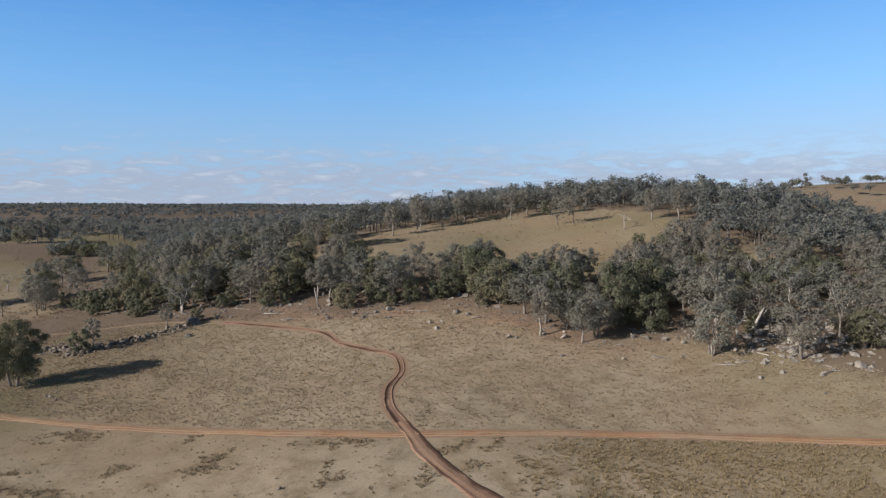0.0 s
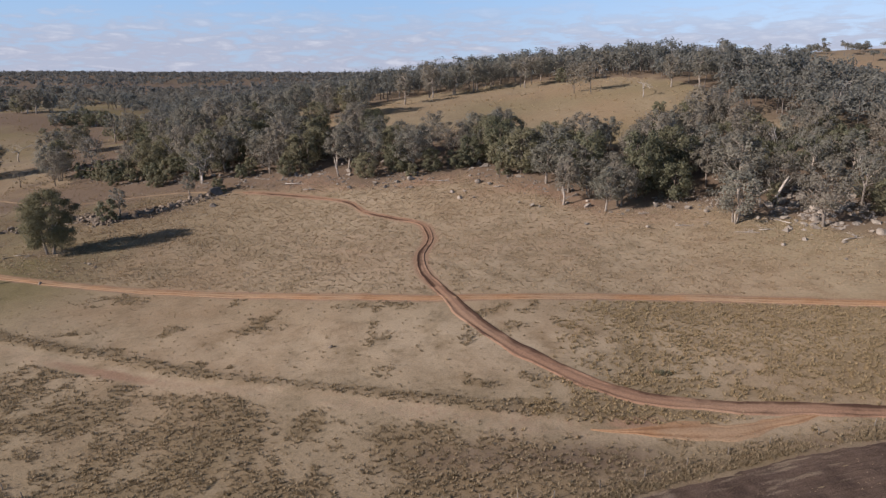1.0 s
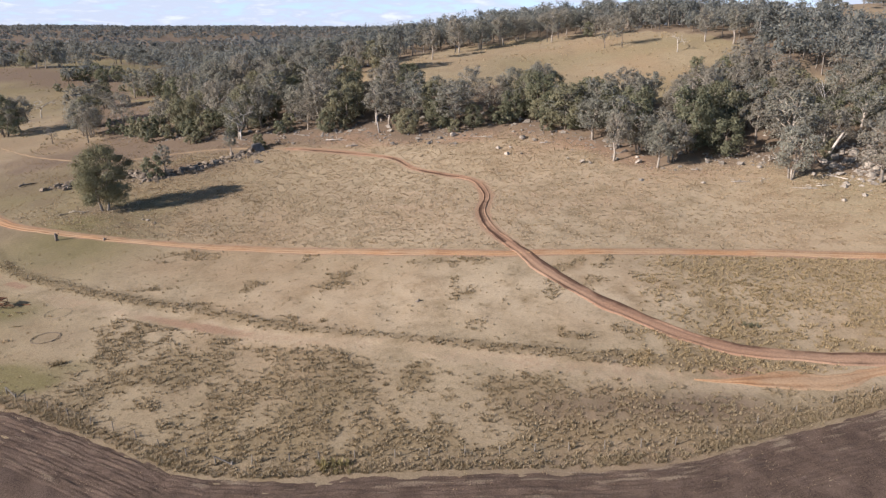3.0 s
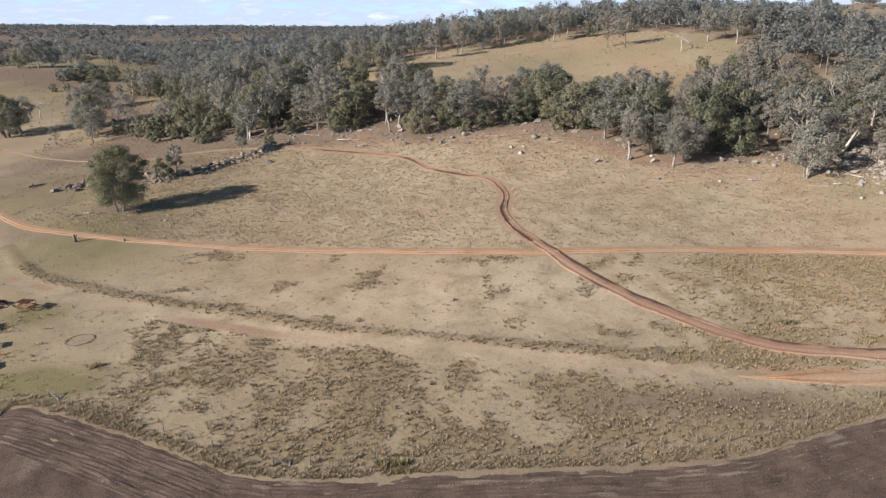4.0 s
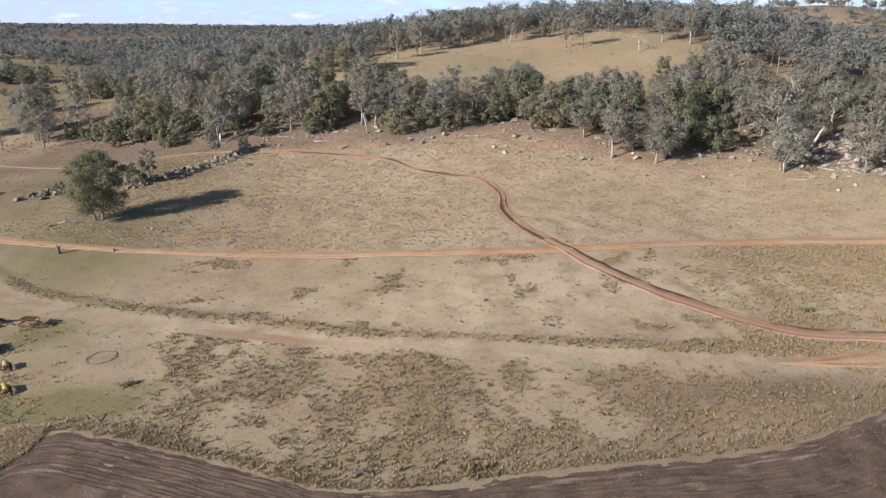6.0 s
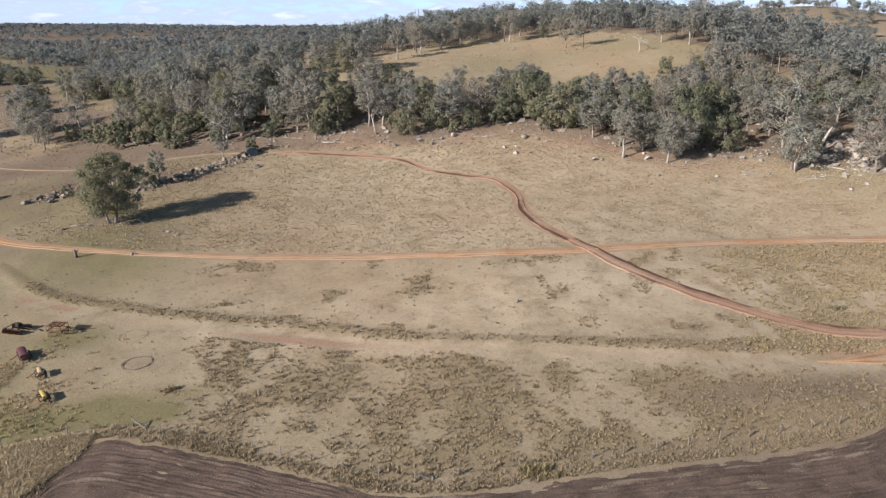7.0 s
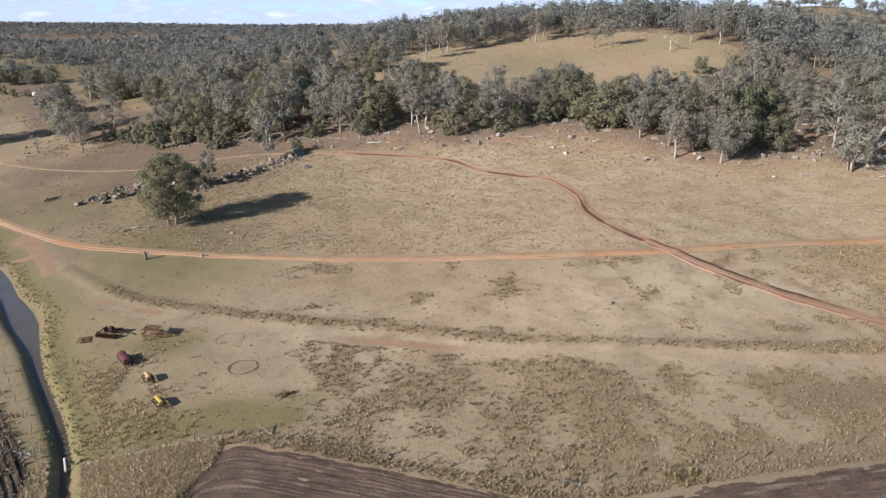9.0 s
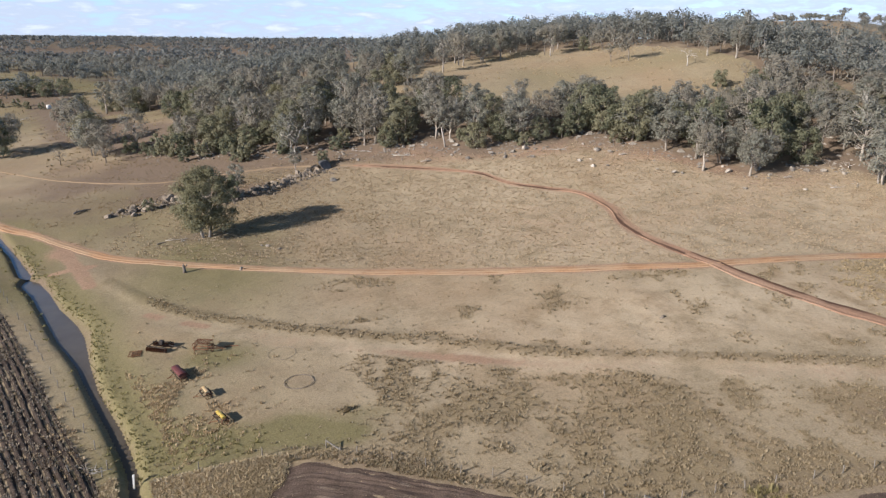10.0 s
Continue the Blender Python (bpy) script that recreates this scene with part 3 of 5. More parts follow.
litter = litter + 0.7 * (vnoise(fx, fy, 4, 12) - 0.5) * smooth(-16, -6, fy - np.interp(fx, EDGE_X, EDGE_Y)) * (fy < 260)
litter = litter + 0.55 * smooth(-40, -78, fx) * smooth(98, 118, fy) * (1 - smooth(330, 400, fy)) * (0.1 + 0.9 * vnoise(fx, fy, 7, 13)) + 0.55 * (1 - smooth(0.0, 0.7, gap))
litter = litter + 0.10 * smooth(66, 56, fy) * smooth(-75, -55, fx)
litter = litter + 0.34 * (1 - smooth(0.5, 3.0, away(fx, fy, FIELD_EDGE)[0])) * (fx > -62)
litter = litter + spots((-62.6, 71, 3.2, 2.2, .38), (-57.5, 73, 3, 2, .2))
litter = litter + 0.7 * smooth(650, 1100, np.hypot(fx, fy))
litter = litter + 0.25 * (vnoise(fx, fy, 11, 10) - 0.5) * smooth(100, 60, fy)
road_q = np.array(sorted((q[0], q[1]) for q in MAIN_ROAD))
side_y0 = fy - np.interp(fx, road_q[:, 0], road_q[:, 1])
cover_values = np.ones((len(fx), 4), np.float32)
cover_values[:, 3] = np.clip(0.5 * (1 - smooth(0.9, 2.6, d_pale)) + 0.85 * np.exp(-((fx - 2) / 46) ** 2 - ((fy - 77) / 9) ** 2) + 0.60 * smooth(-55, -20, fx) * smooth(0, 4, side_y0) * (fy < 165), 0, 1)
cover_values[:, 0], cover_values[:, 1], cover_values[:, 2] = (np.clip(v, 0, 1) for v in (green, red, litter))
cover_layer = ground_mesh.color_attributes.new("cover", "FLOAT_COLOR", "POINT")
cover_layer.data.foreach_set("color", cover_values.ravel())
rank_layer = ground_mesh.color_attributes.new("rank", "FLOAT_COLOR", "POINT")
rank_layer.data.foreach_set("color", np.repeat((rank(fx, fy) * np.where(away(fx, fy, BERM)[0] < 2, 1.3, np.where(side_y0 > 0, 0.62, 0.66)))[:, None], 4, 1).astype(np.float32).ravel())
ground = tagged(new("ground", ground_mesh), "dry winter pasture of bleached straw-coloured grass rolling up to hills", "ground", kind="structure")


def ribbon(name, line, half, profile, mat, label, shift=0, ragged=0.5, lift=0.05, dark_side=False):
    """A track draped over the ground: profile rows of (across from -1 to 1, height)."""
    n = len(line)
    p = np.array([q[:2] for q in line])
    tan = np.gradient(p, axis=0)
    tan /= np.linalg.norm(tan, axis=1)[:, None]
    side = np.stack([-tan[:, 1], tan[:, 0]], -1)
    s = np.arange(n)
    w_l, w_r = (half * (1 + ragged * (vnoise(s * 0.9, s * 0 + 3, 4.5, k + shift) - 0.5) + 0.5 * ragged * (vnoise(s * 0.9, s * 0, 1.3, k + 5 + shift) - 0.5)) for k in (1, 2))
    ends = np.minimum(1.0, (np.minimum(s, n - 1 - s) + 0.6) / 9.0) ** 0.6
    w_l, w_r = w_l * ends, w_r * ends
    rows, rut_and_shade = [], []
    for a, h in profile:
        q = p + side * (np.where(a > 0, w_l, w_r) * a)[:, None]
        z = height(q[:, 0], q[:, 1]) + lift + h * (0.7 + 0.6 * vnoise(s * 0.9, s * 0 + a * 3, 2.2, 7 + shift))
        rows.append(np.column_stack([q, z]))
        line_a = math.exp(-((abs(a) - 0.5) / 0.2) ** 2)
        if dark_side:   # above the road crossing the left bank's shade is painted; below it, darker edges
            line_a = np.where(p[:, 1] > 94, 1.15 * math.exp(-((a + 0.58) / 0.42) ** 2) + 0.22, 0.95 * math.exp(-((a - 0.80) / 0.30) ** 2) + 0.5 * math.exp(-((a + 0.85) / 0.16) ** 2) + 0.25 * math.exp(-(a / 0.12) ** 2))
        rut_and_shade.append(np.clip(line_a * (0.35 + 0.9 * vnoise(s * 0.9, s * 0 + a, 5.0, 9 + shift)) + 0.5 * (vnoise(s * 0.9, s * 0 + a * 4, 2.5, 11 + shift) - 0.4), 0, 1))
    g = np.stack(rows, 0)
    me = sheet(name, g[..., 0], g[..., 1], g[..., 2], mat)
    layer = me.color_attributes.new("ruts", "FLOAT_COLOR", "POINT")
    layer.data.foreach_set("color", np.repeat(np.stack(rut_and_shade, 0).ravel()[:, None], 4, 1).astype(np.float32).ravel())
    return tagged(new(name, me), label, "road", kind="structure")


WHEELS = [(-1, -0.10), (-0.86, 0.02), (-0.62, -0.02), (-0.45, -0.035), (-0.25, 0.02), (0, 0.05), (0.25, 0.02), (0.45, -0.035), (0.62, -0.02), (0.86, 0.02), (1, -0.10)]
DEEP = [(-1.12, -0.14), (-0.96, 0.04), (-0.84, 0.07), (-0.66, -0.01), (-0.48, -0.03), (-0.25, 0.02), (0.0, 0.04), (0.25, 0.02), (0.48, -0.03), (0.66, -0.01), (0.86, 0.05), (0.97, 0.03), (1.12, -0.14)]
ribbon("road", MAIN_ROAD, 0.88, WHEELS, CLAY, "graded orange clay farm road crossing the pasture", 0, 0.45)
far_part = next(k for k, q in enumerate(RUT_TRACK) if q[0] > -54)
ribbon("track", RUT_TRACK[:far_part + 2], 0.33, WHEELS, PALE_TRACK, "narrow pale wheel track across the upper paddock", 30, 0.7, 0.05)
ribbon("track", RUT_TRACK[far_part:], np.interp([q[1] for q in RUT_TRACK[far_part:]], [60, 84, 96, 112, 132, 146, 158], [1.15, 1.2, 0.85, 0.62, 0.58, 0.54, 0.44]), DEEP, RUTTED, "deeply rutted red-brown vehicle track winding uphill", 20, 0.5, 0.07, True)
ribbon("track", [q for q in PALE_ROAD if q[0] > 9.0], np.interp([q[0] for q in PALE_ROAD if q[0] > 9.0], [9, 15, 22], [0.45, 1.3, 1.5]), WHEELS, CLAY, "bare orange clay end of the faint track", 50, 1.0, 0.045)


def tilled(name, line, side_sign, reach, row, deep, mat, label, fine, sway=0.5, clod=0.12, straight=False):
    """A tilled field: furrows and drawn-out clods that run along its edge line; the layer "straw" marks where stalks lie on the soil."""
    p = np.array([q[:2] for q in line])
    tan = np.gradient(p, axis=0)
    tan /= np.linalg.norm(tan, axis=1)[:, None]
    side = side_sign * np.stack([-tan[:, 1], tan[:, 0]], -1)
    if straight:
        side = np.tile(np.array([[0.0, -1.0]]), (len(p), 1))
    off = np.concatenate([np.arange(0, fine, row / 5), np.arange(fine, reach, 2.0)])
    s = np.arange(len(p))
    along = np.concatenate([[0], np.cumsum(np.linalg.norm(np.diff(p, axis=0), axis=1))])
    edge = 0.9 * sway * (vnoise(s, s * 0, 17.0, 61) - 0.5) + 0.7 * sway * (vnoise(s, s * 0, 3.0, 60) - 0.5)
    rows, straw = [], []
    for o in off:
        q = p + side * (o + edge * math.exp(-o / 2.5))[:, None]
        wob = vnoise(q[:, 0], q[:, 1], 9, 62) * sway
        wave = np.cos((o + 0.5 * wob) / row * 2 * math.pi)
        drawn = vnoise(along / 2.2, along * 0 + (o + 0.3 * wob) / 0.33, 1.0, 66) - 0.5 + 0.6 * (vnoise(along / 1.6, along * 0 + o / 0.22, 1.0, 67) - 0.5)
        clods = 0.6 * drawn + 0.5 * (vnoise(q[:, 0], q[:, 1], 0.5, 63) - 0.5)
        fade = min(1.0, o / 1.2)
        rows.append(np.column_stack([q, height(q[:, 0], q[:, 1]) - 0.06 + 0.12 * fade + fade * (deep * wave * (0.5 + vnoise(q[:, 0], q[:, 1], 4, 65)) + clod * clods)]))
        line_straw = vnoise(along / 2.5, along * 0 + (o + 0.3 * wob) / 0.30, 1.0, 68)
        broad = vnoise(along / 14, along * 0 + o / 2.2, 1.0, 69)
        straw.append(np.clip(0.55 * smooth(0.45, 1.0, 0.70 * line_straw + 0.30 * broad + 0.35 * drawn) + 0.5 * math.exp(-o / 0.9) * (0.3 + vnoise(q[:, 0], q[:, 1], 1.2, 70)), 0, 1))
    g = np.stack(rows, 0)
    me = sheet(name, g[..., 0], g[..., 1], g[..., 2], mat)
    layer = me.color_attributes.new("straw", "FLOAT_COLOR", "POINT")
    layer.data.foreach_set("color", np.repeat(np.stack(straw, 0).ravel()[:, None], 4, 1).astype(np.float32).ravel())
    return tagged(new(name, me), label, "field", kind="structure")


tilled("ploughed_field", curve(FIELD_EDGE, 0.35), -1, 14, 0.46, 0.010, PLOUGH, "tilled dark brown field with shallow cultivation lines", 7, 0.5, 0.13, True)
tilled("stubble_field", curve(STUBBLE_EDGE, 0.7), -1, 30, 0.66, 0.085, STUBBLE_SOIL, "dark brown row-crop field with stubble on its ridges", 16, 0.12)


def pool(lo, hi, below, label):
    line = curve([(*c, w) for c, w in zip(CREEK[lo:hi], CREEK_W[lo:hi])], 1.0)
    p = np.array(line)
    tan = np.gradient(p[:, :2], axis=0)
    tan /= np.linalg.norm(tan, axis=1)[:, None]
    side = np.stack([-tan[:, 1], tan[:, 0]], -1)
    banks_z = np.minimum(*(height(*(p[:, :2] + side * (s * (p[:, 2] + 1.0))[:, None]).T) for s in (-1, 1)))
    wide = np.pad(banks_z, 12, mode="edge")
    level = np.array([wide[i:i + 25].mean() for i in range(len(p))]) - below
    rows = [np.column_stack([p[:, :2] + side * ((p[:, 2] + 0.7) * a)[:, None], level]) for a in (-1, -0.5, 0, 0.5, 1)]
    g = np.stack(rows, 0)
    return tagged(new("water", sheet("water", g[..., 0], g[..., 1], g[..., 2], WATER)), label, "water", kind="structure")


pool(0, 5, 0.50, "small upper pool of muddy creek water")
pool(4, 19, 0.50, "narrow pool of still brown creek water")

# ---- trees ----
def sprays(centres, normals, sizes, rng):
    """Leaf sprays: a small pointed blade at each centre, facing roughly along its normal."""
    n = len(centres)
    normals = normals / np.maximum(np.linalg.norm(normals, axis=1), 1e-6)[:, None]
    ref = rng.normal(size=(n, 3))
    a = np.cross(normals, ref)
    a /= np.maximum(np.linalg.norm(a, axis=1), 1e-6)[:, None]
    b = np.cross(normals, a)
    long = sizes[:, None] * (0.75 + 0.5 * rng.random((n, 1)))
    wide = sizes[:, None] * (0.50 + 0.40 * rng.random((n, 1)))
    v = np.stack([centres - a * long - b * wide, centres - a * long + b * wide * 0.8, centres + a * long], 1)
    return v.reshape(-1, 3), np.arange(n * 3).reshape(n, 3)


def gum_tree(seed, tall, spread, stems, clumps, leaves, leaf_size, mat, bark, sparse=0.0, crown_base=0.35):
    """Meshes of a trunk with its limbs and of a crown of leaf sprays in uneven clumps, standing at the origin."""
    rng = np.random.default_rng(seed)
    wood_shape, heads = Shape(), []
    r0 = tall * 0.021 * (1.0 if stems == 1 else 0.8)
    for s in range(stems):
        ang = 2 * math.pi * (s + rng.uniform(-0.2, 0.2)) / stems
        lean = rng.uniform(0.02, 0.07) if stems == 1 else rng.uniform(0.10, 0.22)
        base = Vector((math.cos(ang), math.sin(ang), 0)) * (0.0 if stems == 1 else 0.45)
        top = tall * rng.uniform(0.62, 0.78)
        d = Vector((math.cos(ang) * lean, math.sin(ang) * lean, 1))
        pts = [base + d * (top * u) + Vector((rng.normal(), rng.normal(), 0)) * 0.012 * tall * (u > 0) for u in (0, 0.25, 0.5, 0.75, 1.0)]
        pts[0].z -= 0.4
        wood_shape.tube(pts, [r0 * 1.45, r0 * 1.0, r0 * 0.8, r0 * 0.5, r0 * 0.16], 6)
        heads.append(pts)
    # uneven crown: clump centres fill an egg between the crown's base and the top, more of them on the outside
    lo, hi = tall * crown_base, tall * 0.93
    skew = Vector((rng.normal(), rng.normal(), 0)) * spread * 0.12
    tips, rads = [], []
    for k in range(clumps):
        h = (k + rng.random()) / clumps
        reach = spread * (math.sin(math.pi * (0.16 + 0.74 * h)) ** 0.7) * (0.80 + 0.45 * rng.random())
        a = k * 2.399 + rng.uniform(-0.7, 0.7)
        out = reach * (0.35 + 0.50 * rng.random() ** 0.5)
        tips.append(Vector((math.cos(a) * out, math.sin(a) * out, lo + (hi - lo) * h)) + skew * h)
        rads.append(spread * rng.uniform(0.20, 0.36) * (1.08 - 0.35 * h))
        if k % 2 == 0 or sparse > 0.3:
            pts = heads[k % stems]
            z0 = min(max(tips[-1].z - out * rng.uniform(0.5, 1.1), tall * 0.18), pts[-1].z * 0.95)
            j = max(1, min(4, int(z0 / pts[-1].z * 4) + 1))
            f = (z0 - pts[j - 1].z) / max(pts[j].z - pts[j - 1].z, 0.1)
            start = pts[j - 1].lerp(pts[j], min(max(f, 0), 1))
            m1 = start.lerp(tips[-1], 0.45) + Vector((rng.normal(), rng.normal(), rng.normal() + 0.4)) * 0.03 * tall
            wood_shape.tube([start, m1, tips[-1]], [r0 * 0.42, r0 * 0.27, r0 * 0.07], 3)
            for q in range(1):
                t2 = tips[-1] + Vector((rng.normal(), rng.normal(), rng.normal() * 0.6 + 0.3)) * spread * 0.16
                wood_shape.tube([m1.lerp(tips[-1], rng.uniform(0.1, 0.8)), t2], [r0 * 0.16, r0 * 0.04], 3)
    per = max(6, leaves // clumps)
    cs, ns = [], []
    for t, rad in zip(tips, rads):
        n = int(per * rng.uniform(0.6, 1.4) * (1 - sparse * rng.random()))
        u = rng.normal(size=(n, 3))
        u /= np.linalg.norm(u, axis=1)[:, None]
        q = u * (rad * rng.random((n, 1)) ** 0.34) * np.array([1.15, 1.15, 0.78]) * (1 + 0.30 * rng.normal(size=(n, 1)) * (rng.random((n, 1)) < 0.22))
        outward = np.array(tuple(t)) + q - np.array([skew.x * 0.5, skew.y * 0.5, lo + 0.35 * (hi - lo)])
        outward /= np.linalg.norm(outward, axis=1)[:, None] + 0.5
        cs.append(np.array(tuple(t)) + q)
        ns.append(u * 0.75 + outward * 0.5 + rng.normal(size=(n, 3)) * 0.38 + np.array([0, 0, 0.30]))
    cs, ns = np.concatenate(cs), np.concatenate(ns)
    cs[:, 2] = np.maximum(cs[:, 2], 0.25)
    sizes = leaf_size * (0.7 + 0.6 * rng.random(len(cs)))
    v, f = sprays(cs, ns, sizes, rng)
    return wood_shape.mesh("trunk", bark, True), big_mesh("crown", v, f, mat)


def bare_tree(seed, tall, spread, bark):
    rng = np.random.default_rng(seed)
    s = Shape()

    def grow(p, d, length, r, depth):
        q = p + d * length * 0.5 + Vector((rng.normal(), rng.normal(), 0)) * length * 0.06
        e = p + d * length + Vector((rng.normal(), rng.normal(), rng.normal() * 0.4)) * length * 0.08
        s.tube([p, q, e], [r, r * 0.82, r * 0.62], 6 if depth > 2 else 4)
        if depth == 0:
            return
        for k in range(3 if depth > 1 else 2):
            nd = (d + Vector((rng.normal(), rng.normal(), rng.normal() * 0.5 + 0.1)) * spread).normalized()
            grow(q.lerp(e, rng.uniform(0.2, 1.0)), nd, length * rng.uniform(0.5, 0.75), r * 0.55, depth - 1)

    grow(Vector((0, 0, -0.3)), Vector((0.05, 0.03, 1)).normalized(), tall * 0.42, tall * 0.026, 4)
    return s.mesh("trunk", bark, True)


KINDS = {}


def tree_kind(key, label, category, trunk, crown=None, name="gum_tree", group=""):
    KINDS[key] = (name, label, category, trunk, crown, group)


GUM_LABELS = ["grey-green gum tree with a broad open crown", "olive gum tree with a dense rounded crown", "slender gum tree with a pale trunk and high crown",
              "gum tree with several leaning pale stems", "grey-brown gum tree with a thin patchy crown", "leafy dark green gum tree branched to the ground"]
for i, (tall, spread, stems, clumps, leaves, size, mat, bark, sparse, low_) in enumerate([
        (11.5, 4.6, 1, 34, 4000, 0.20, LEAF, BARK, 0.35, 0.3), (10.0, 4.4, 2, 38, 4400, 0.20, LEAF_GREEN, BARK_DARK, 0.1, 0.14), (12.5, 3.5, 1, 28, 3200, 0.19, LEAF, BARK, 0.4, 0.36),
        (10.5, 4.8, 3, 36, 3800, 0.20, LEAF, BARK, 0.4, 0.26), (11.0, 4.0, 1, 28, 2500, 0.19, LEAF, BARK, 0.6, 0.3), (8.0, 4.0, 2, 38, 4200, 0.19, LEAF_GREEN, BARK_DARK, 0.05, 0.08)]):
    for twin in range(2):
        trunk, crown = gum_tree(100 + i * 10 + twin, tall, spread, stems, clumps, leaves, size, mat, bark, sparse, low_)
        tree_kind(f"gum{i}{twin}", GUM_LABELS[i], "tree", trunk, crown, group="gum woodland")
for twin in range(2):
    trunk, crown = gum_tree(300 + twin, 3.6, 1.9, 2, 14, 1100, 0.17, LEAF_GREEN, BARK_DARK, 0.15, 0.1)
    tree_kind(f"shrub{twin}", "low bushy olive-green gum sapling", "shrub", trunk, crown, "sapling", "saplings")
for twin in range(2):
    tree_kind(f"dead{twin}", "dead bare tree with bleached grey branches", "dead tree", bare_tree(400 + twin, 10.0, 0.75, DEADWOOD), None, "dead_tree", "dead trees")
for twin in range(2):
    trunk, crown = gum_tree(420 + twin, 8.0, 3.6, 1, 18, 420, 0.18, LEAF, BARK_DARK, 0.6, 0.4)
    tree_kind(f"thin{twin}", "half-bare tree with dark twigs and few leaves", "tree", trunk, crown, "gum_tree")


def plant(key, x, y, scale=1.0, turn=None, label="", stretch=1.0):
    name, text, category, trunk, crown, group = KINDS[key]
    turn = RNG.uniform(0, 360) if turn is None else turn
    ob = thing(name, label or text, category, group, pose(x, y, on_ground(x, y) - 0.05, 0, 0, turn) @ Matrix.Diagonal((scale, scale, scale * stretch, 1)))
    part("trunk", trunk, None, ob)
    if crown is not None:
        part("crown", crown, None, ob)
    return ob


# the lone pair of stems by the road, saplings on the rock line, edge trees, paddock trees
lone_trunk, lone_crown = gum_tree(83, 12.4, 5.2, 2, 80, 23000, 0.14, LEAF_LONE, BARK, 0.08, 0.16)
tree_kind("lone", "large leafy twin-stemmed gum tree standing alone in pasture", "tree", lone_trunk, lone_crown)
NAMED = [("lone", -81.3, 124.4, 1.05, 20), ("shrub0", -80.5, 145.6, 1.5, 0), ("gum21", -78.4, 147.8, 0.58, 40), ("gum21", -66.9, 160.2, 0.48, 90), ("shrub1", -60.6, 162.8, 1.05, 10),
         ("dead0", -67.6, 171.6, 1.15, 30), ("gum40", -68.4, 172.6, 1.0, 60), ("thin0", -128.8, 193.1, 0.62, 0), ("dead1", -160.5, 244.5, 1.0, 80), ("thin1", -116.5, 189.6, 0.8, 10),
         ("shrub0", -102.5, 191.5, 1.5, 200), ("shrub1", -98.5, 189.0, 1.6, 100), ("gum10", -151.5, 208.5, 1.30, 45), ("gum01", -149.0, 212.0, 1.05, 145), ("gum11", -157.0, 214.0, 1.2, 15), ("gum30", -118.7, 196.4, 0.9, 15), ("gum31", -122.5, 200.0, 1.0, 80), ("gum11", -127.0, 212.0, 1.1, 10), ("gum40", -112.0, 203.0, 1.05, 10), ("gum01", -131.0, 215.0, 1.15, 200), ("gum20", -240.0, 394.0, 1.2, 0), ("gum00", -246.0, 395.0, 1.25, 50), ("gum30", -236.5, 402.0, 1.1, 90), ("gum10", -252.0, 396.0, 1.1, 10), ("gum41", -233.0, 398.0, 1.1, 10), ("gum50", -199.4, 355.0, 0.9, 0), ("gum51", -206.8, 361.0, 0.8, 60), ("gum50", -199.5, 367.6, 1.0, 100), ("shrub0", -211.0, 358.0, 1.5, 100), ("shrub1", -200.4, 330.2, 1.2, 0), ("shrub0", -193.1, 328.9, 1.1, 0), ("gum00", 27.5, 130.4, 0.82, 0), ("gum31", 30.9, 133.0, 0.9, 120), ("gum20", 20.1, 136.0, 0.85, 200),
         ("gum30", 48.8, 119.2, 0.98, 30), ("gum00", 61.7, 113.2, 1.05, 140), ("gum51", 42.3, 134.4, 1.0, 250), ("gum11", 36.0, 137.0, 1.02, 20), ("shrub0", -95.5, 143.5, 0.75, 0), ("shrub1", -91, 182.5, 1.2, 0), ("shrub0", -84.5, 180.5, 1.4, 90), ("shrub0", -112, 197, 1.3, 190), ("shrub1", -57.5, 172, 1.1, 60), ("gum51", -45, 169.5, 0.7, 60), ("gum50", -24, 163.5, 0.8, 200), ("gum51", -8, 164, 0.75, 20), ("shrub0", 9, 157.5, 1.2, 0), ("dead0", 56.5, 126.5, 0.72, 200),
         ("gum21", -18.5, 244.6, 0.95, 0), ("gum40", -8.7, 257.4, 1.0, 30), ("gum30", -0.3, 261.9, 1.05, 60), ("gum00", 8.8, 269.9, 1.05, 60), ("gum20", 26.6, 262.3, 0.95, 0), ("gum41", -9.6, 269.1, 1.0, 0), ("gum10", 40.6, 264.8, 0.6, 0), ("thin0", 41.0, 238.0, 0.9, 90),
         ("gum31", 59.8, 281.6, 0.95, 20), ("gum30", -32.8, 225.6, 1.2, 20), ("gum11", -36.5, 228.6, 1.1, 70), ("dead1", 59.3, 218, 0.8, 120), ("shrub1", 57.1, 193.8, 1.55, 0), ("gum41", 70.7, 225.8, 1.0, 70), ("gum20", 77.2, 218.8, 1.0, 170), ("thin1", 66.5, 196.0, 0.8, 10),
         ("shrub0", -163, 316, 1.0, 0), ("shrub1", -186, 322, 1.0, 0), ("shrub0", -179, 318, 0.9, 0), ("gum00", 10, 184, 0.9, 20), ("gum31", 4, 180, 0.95, 70), ("gum10", 14, 180, 0.85, 10), ("gum20", 28, 176, 0.66, 10), ("gum40", 38, 174, 0.6, 50), ("gum00", 46, 173, 0.62, 90),
         ("gum41", 19, 284, 0.9, 0), ("gum00", 35, 279, 0.9, 0), ("gum20", -22, 272, 0.9, 0), ("gum00", -36, 258, 0.9, 0), ("gum30", 15, 277, 0.9, 0)]
placed = []
for key, x, y, scale, turn in NAMED:
    plant(key, x, y, scale, turn)
    placed.append((x, y))


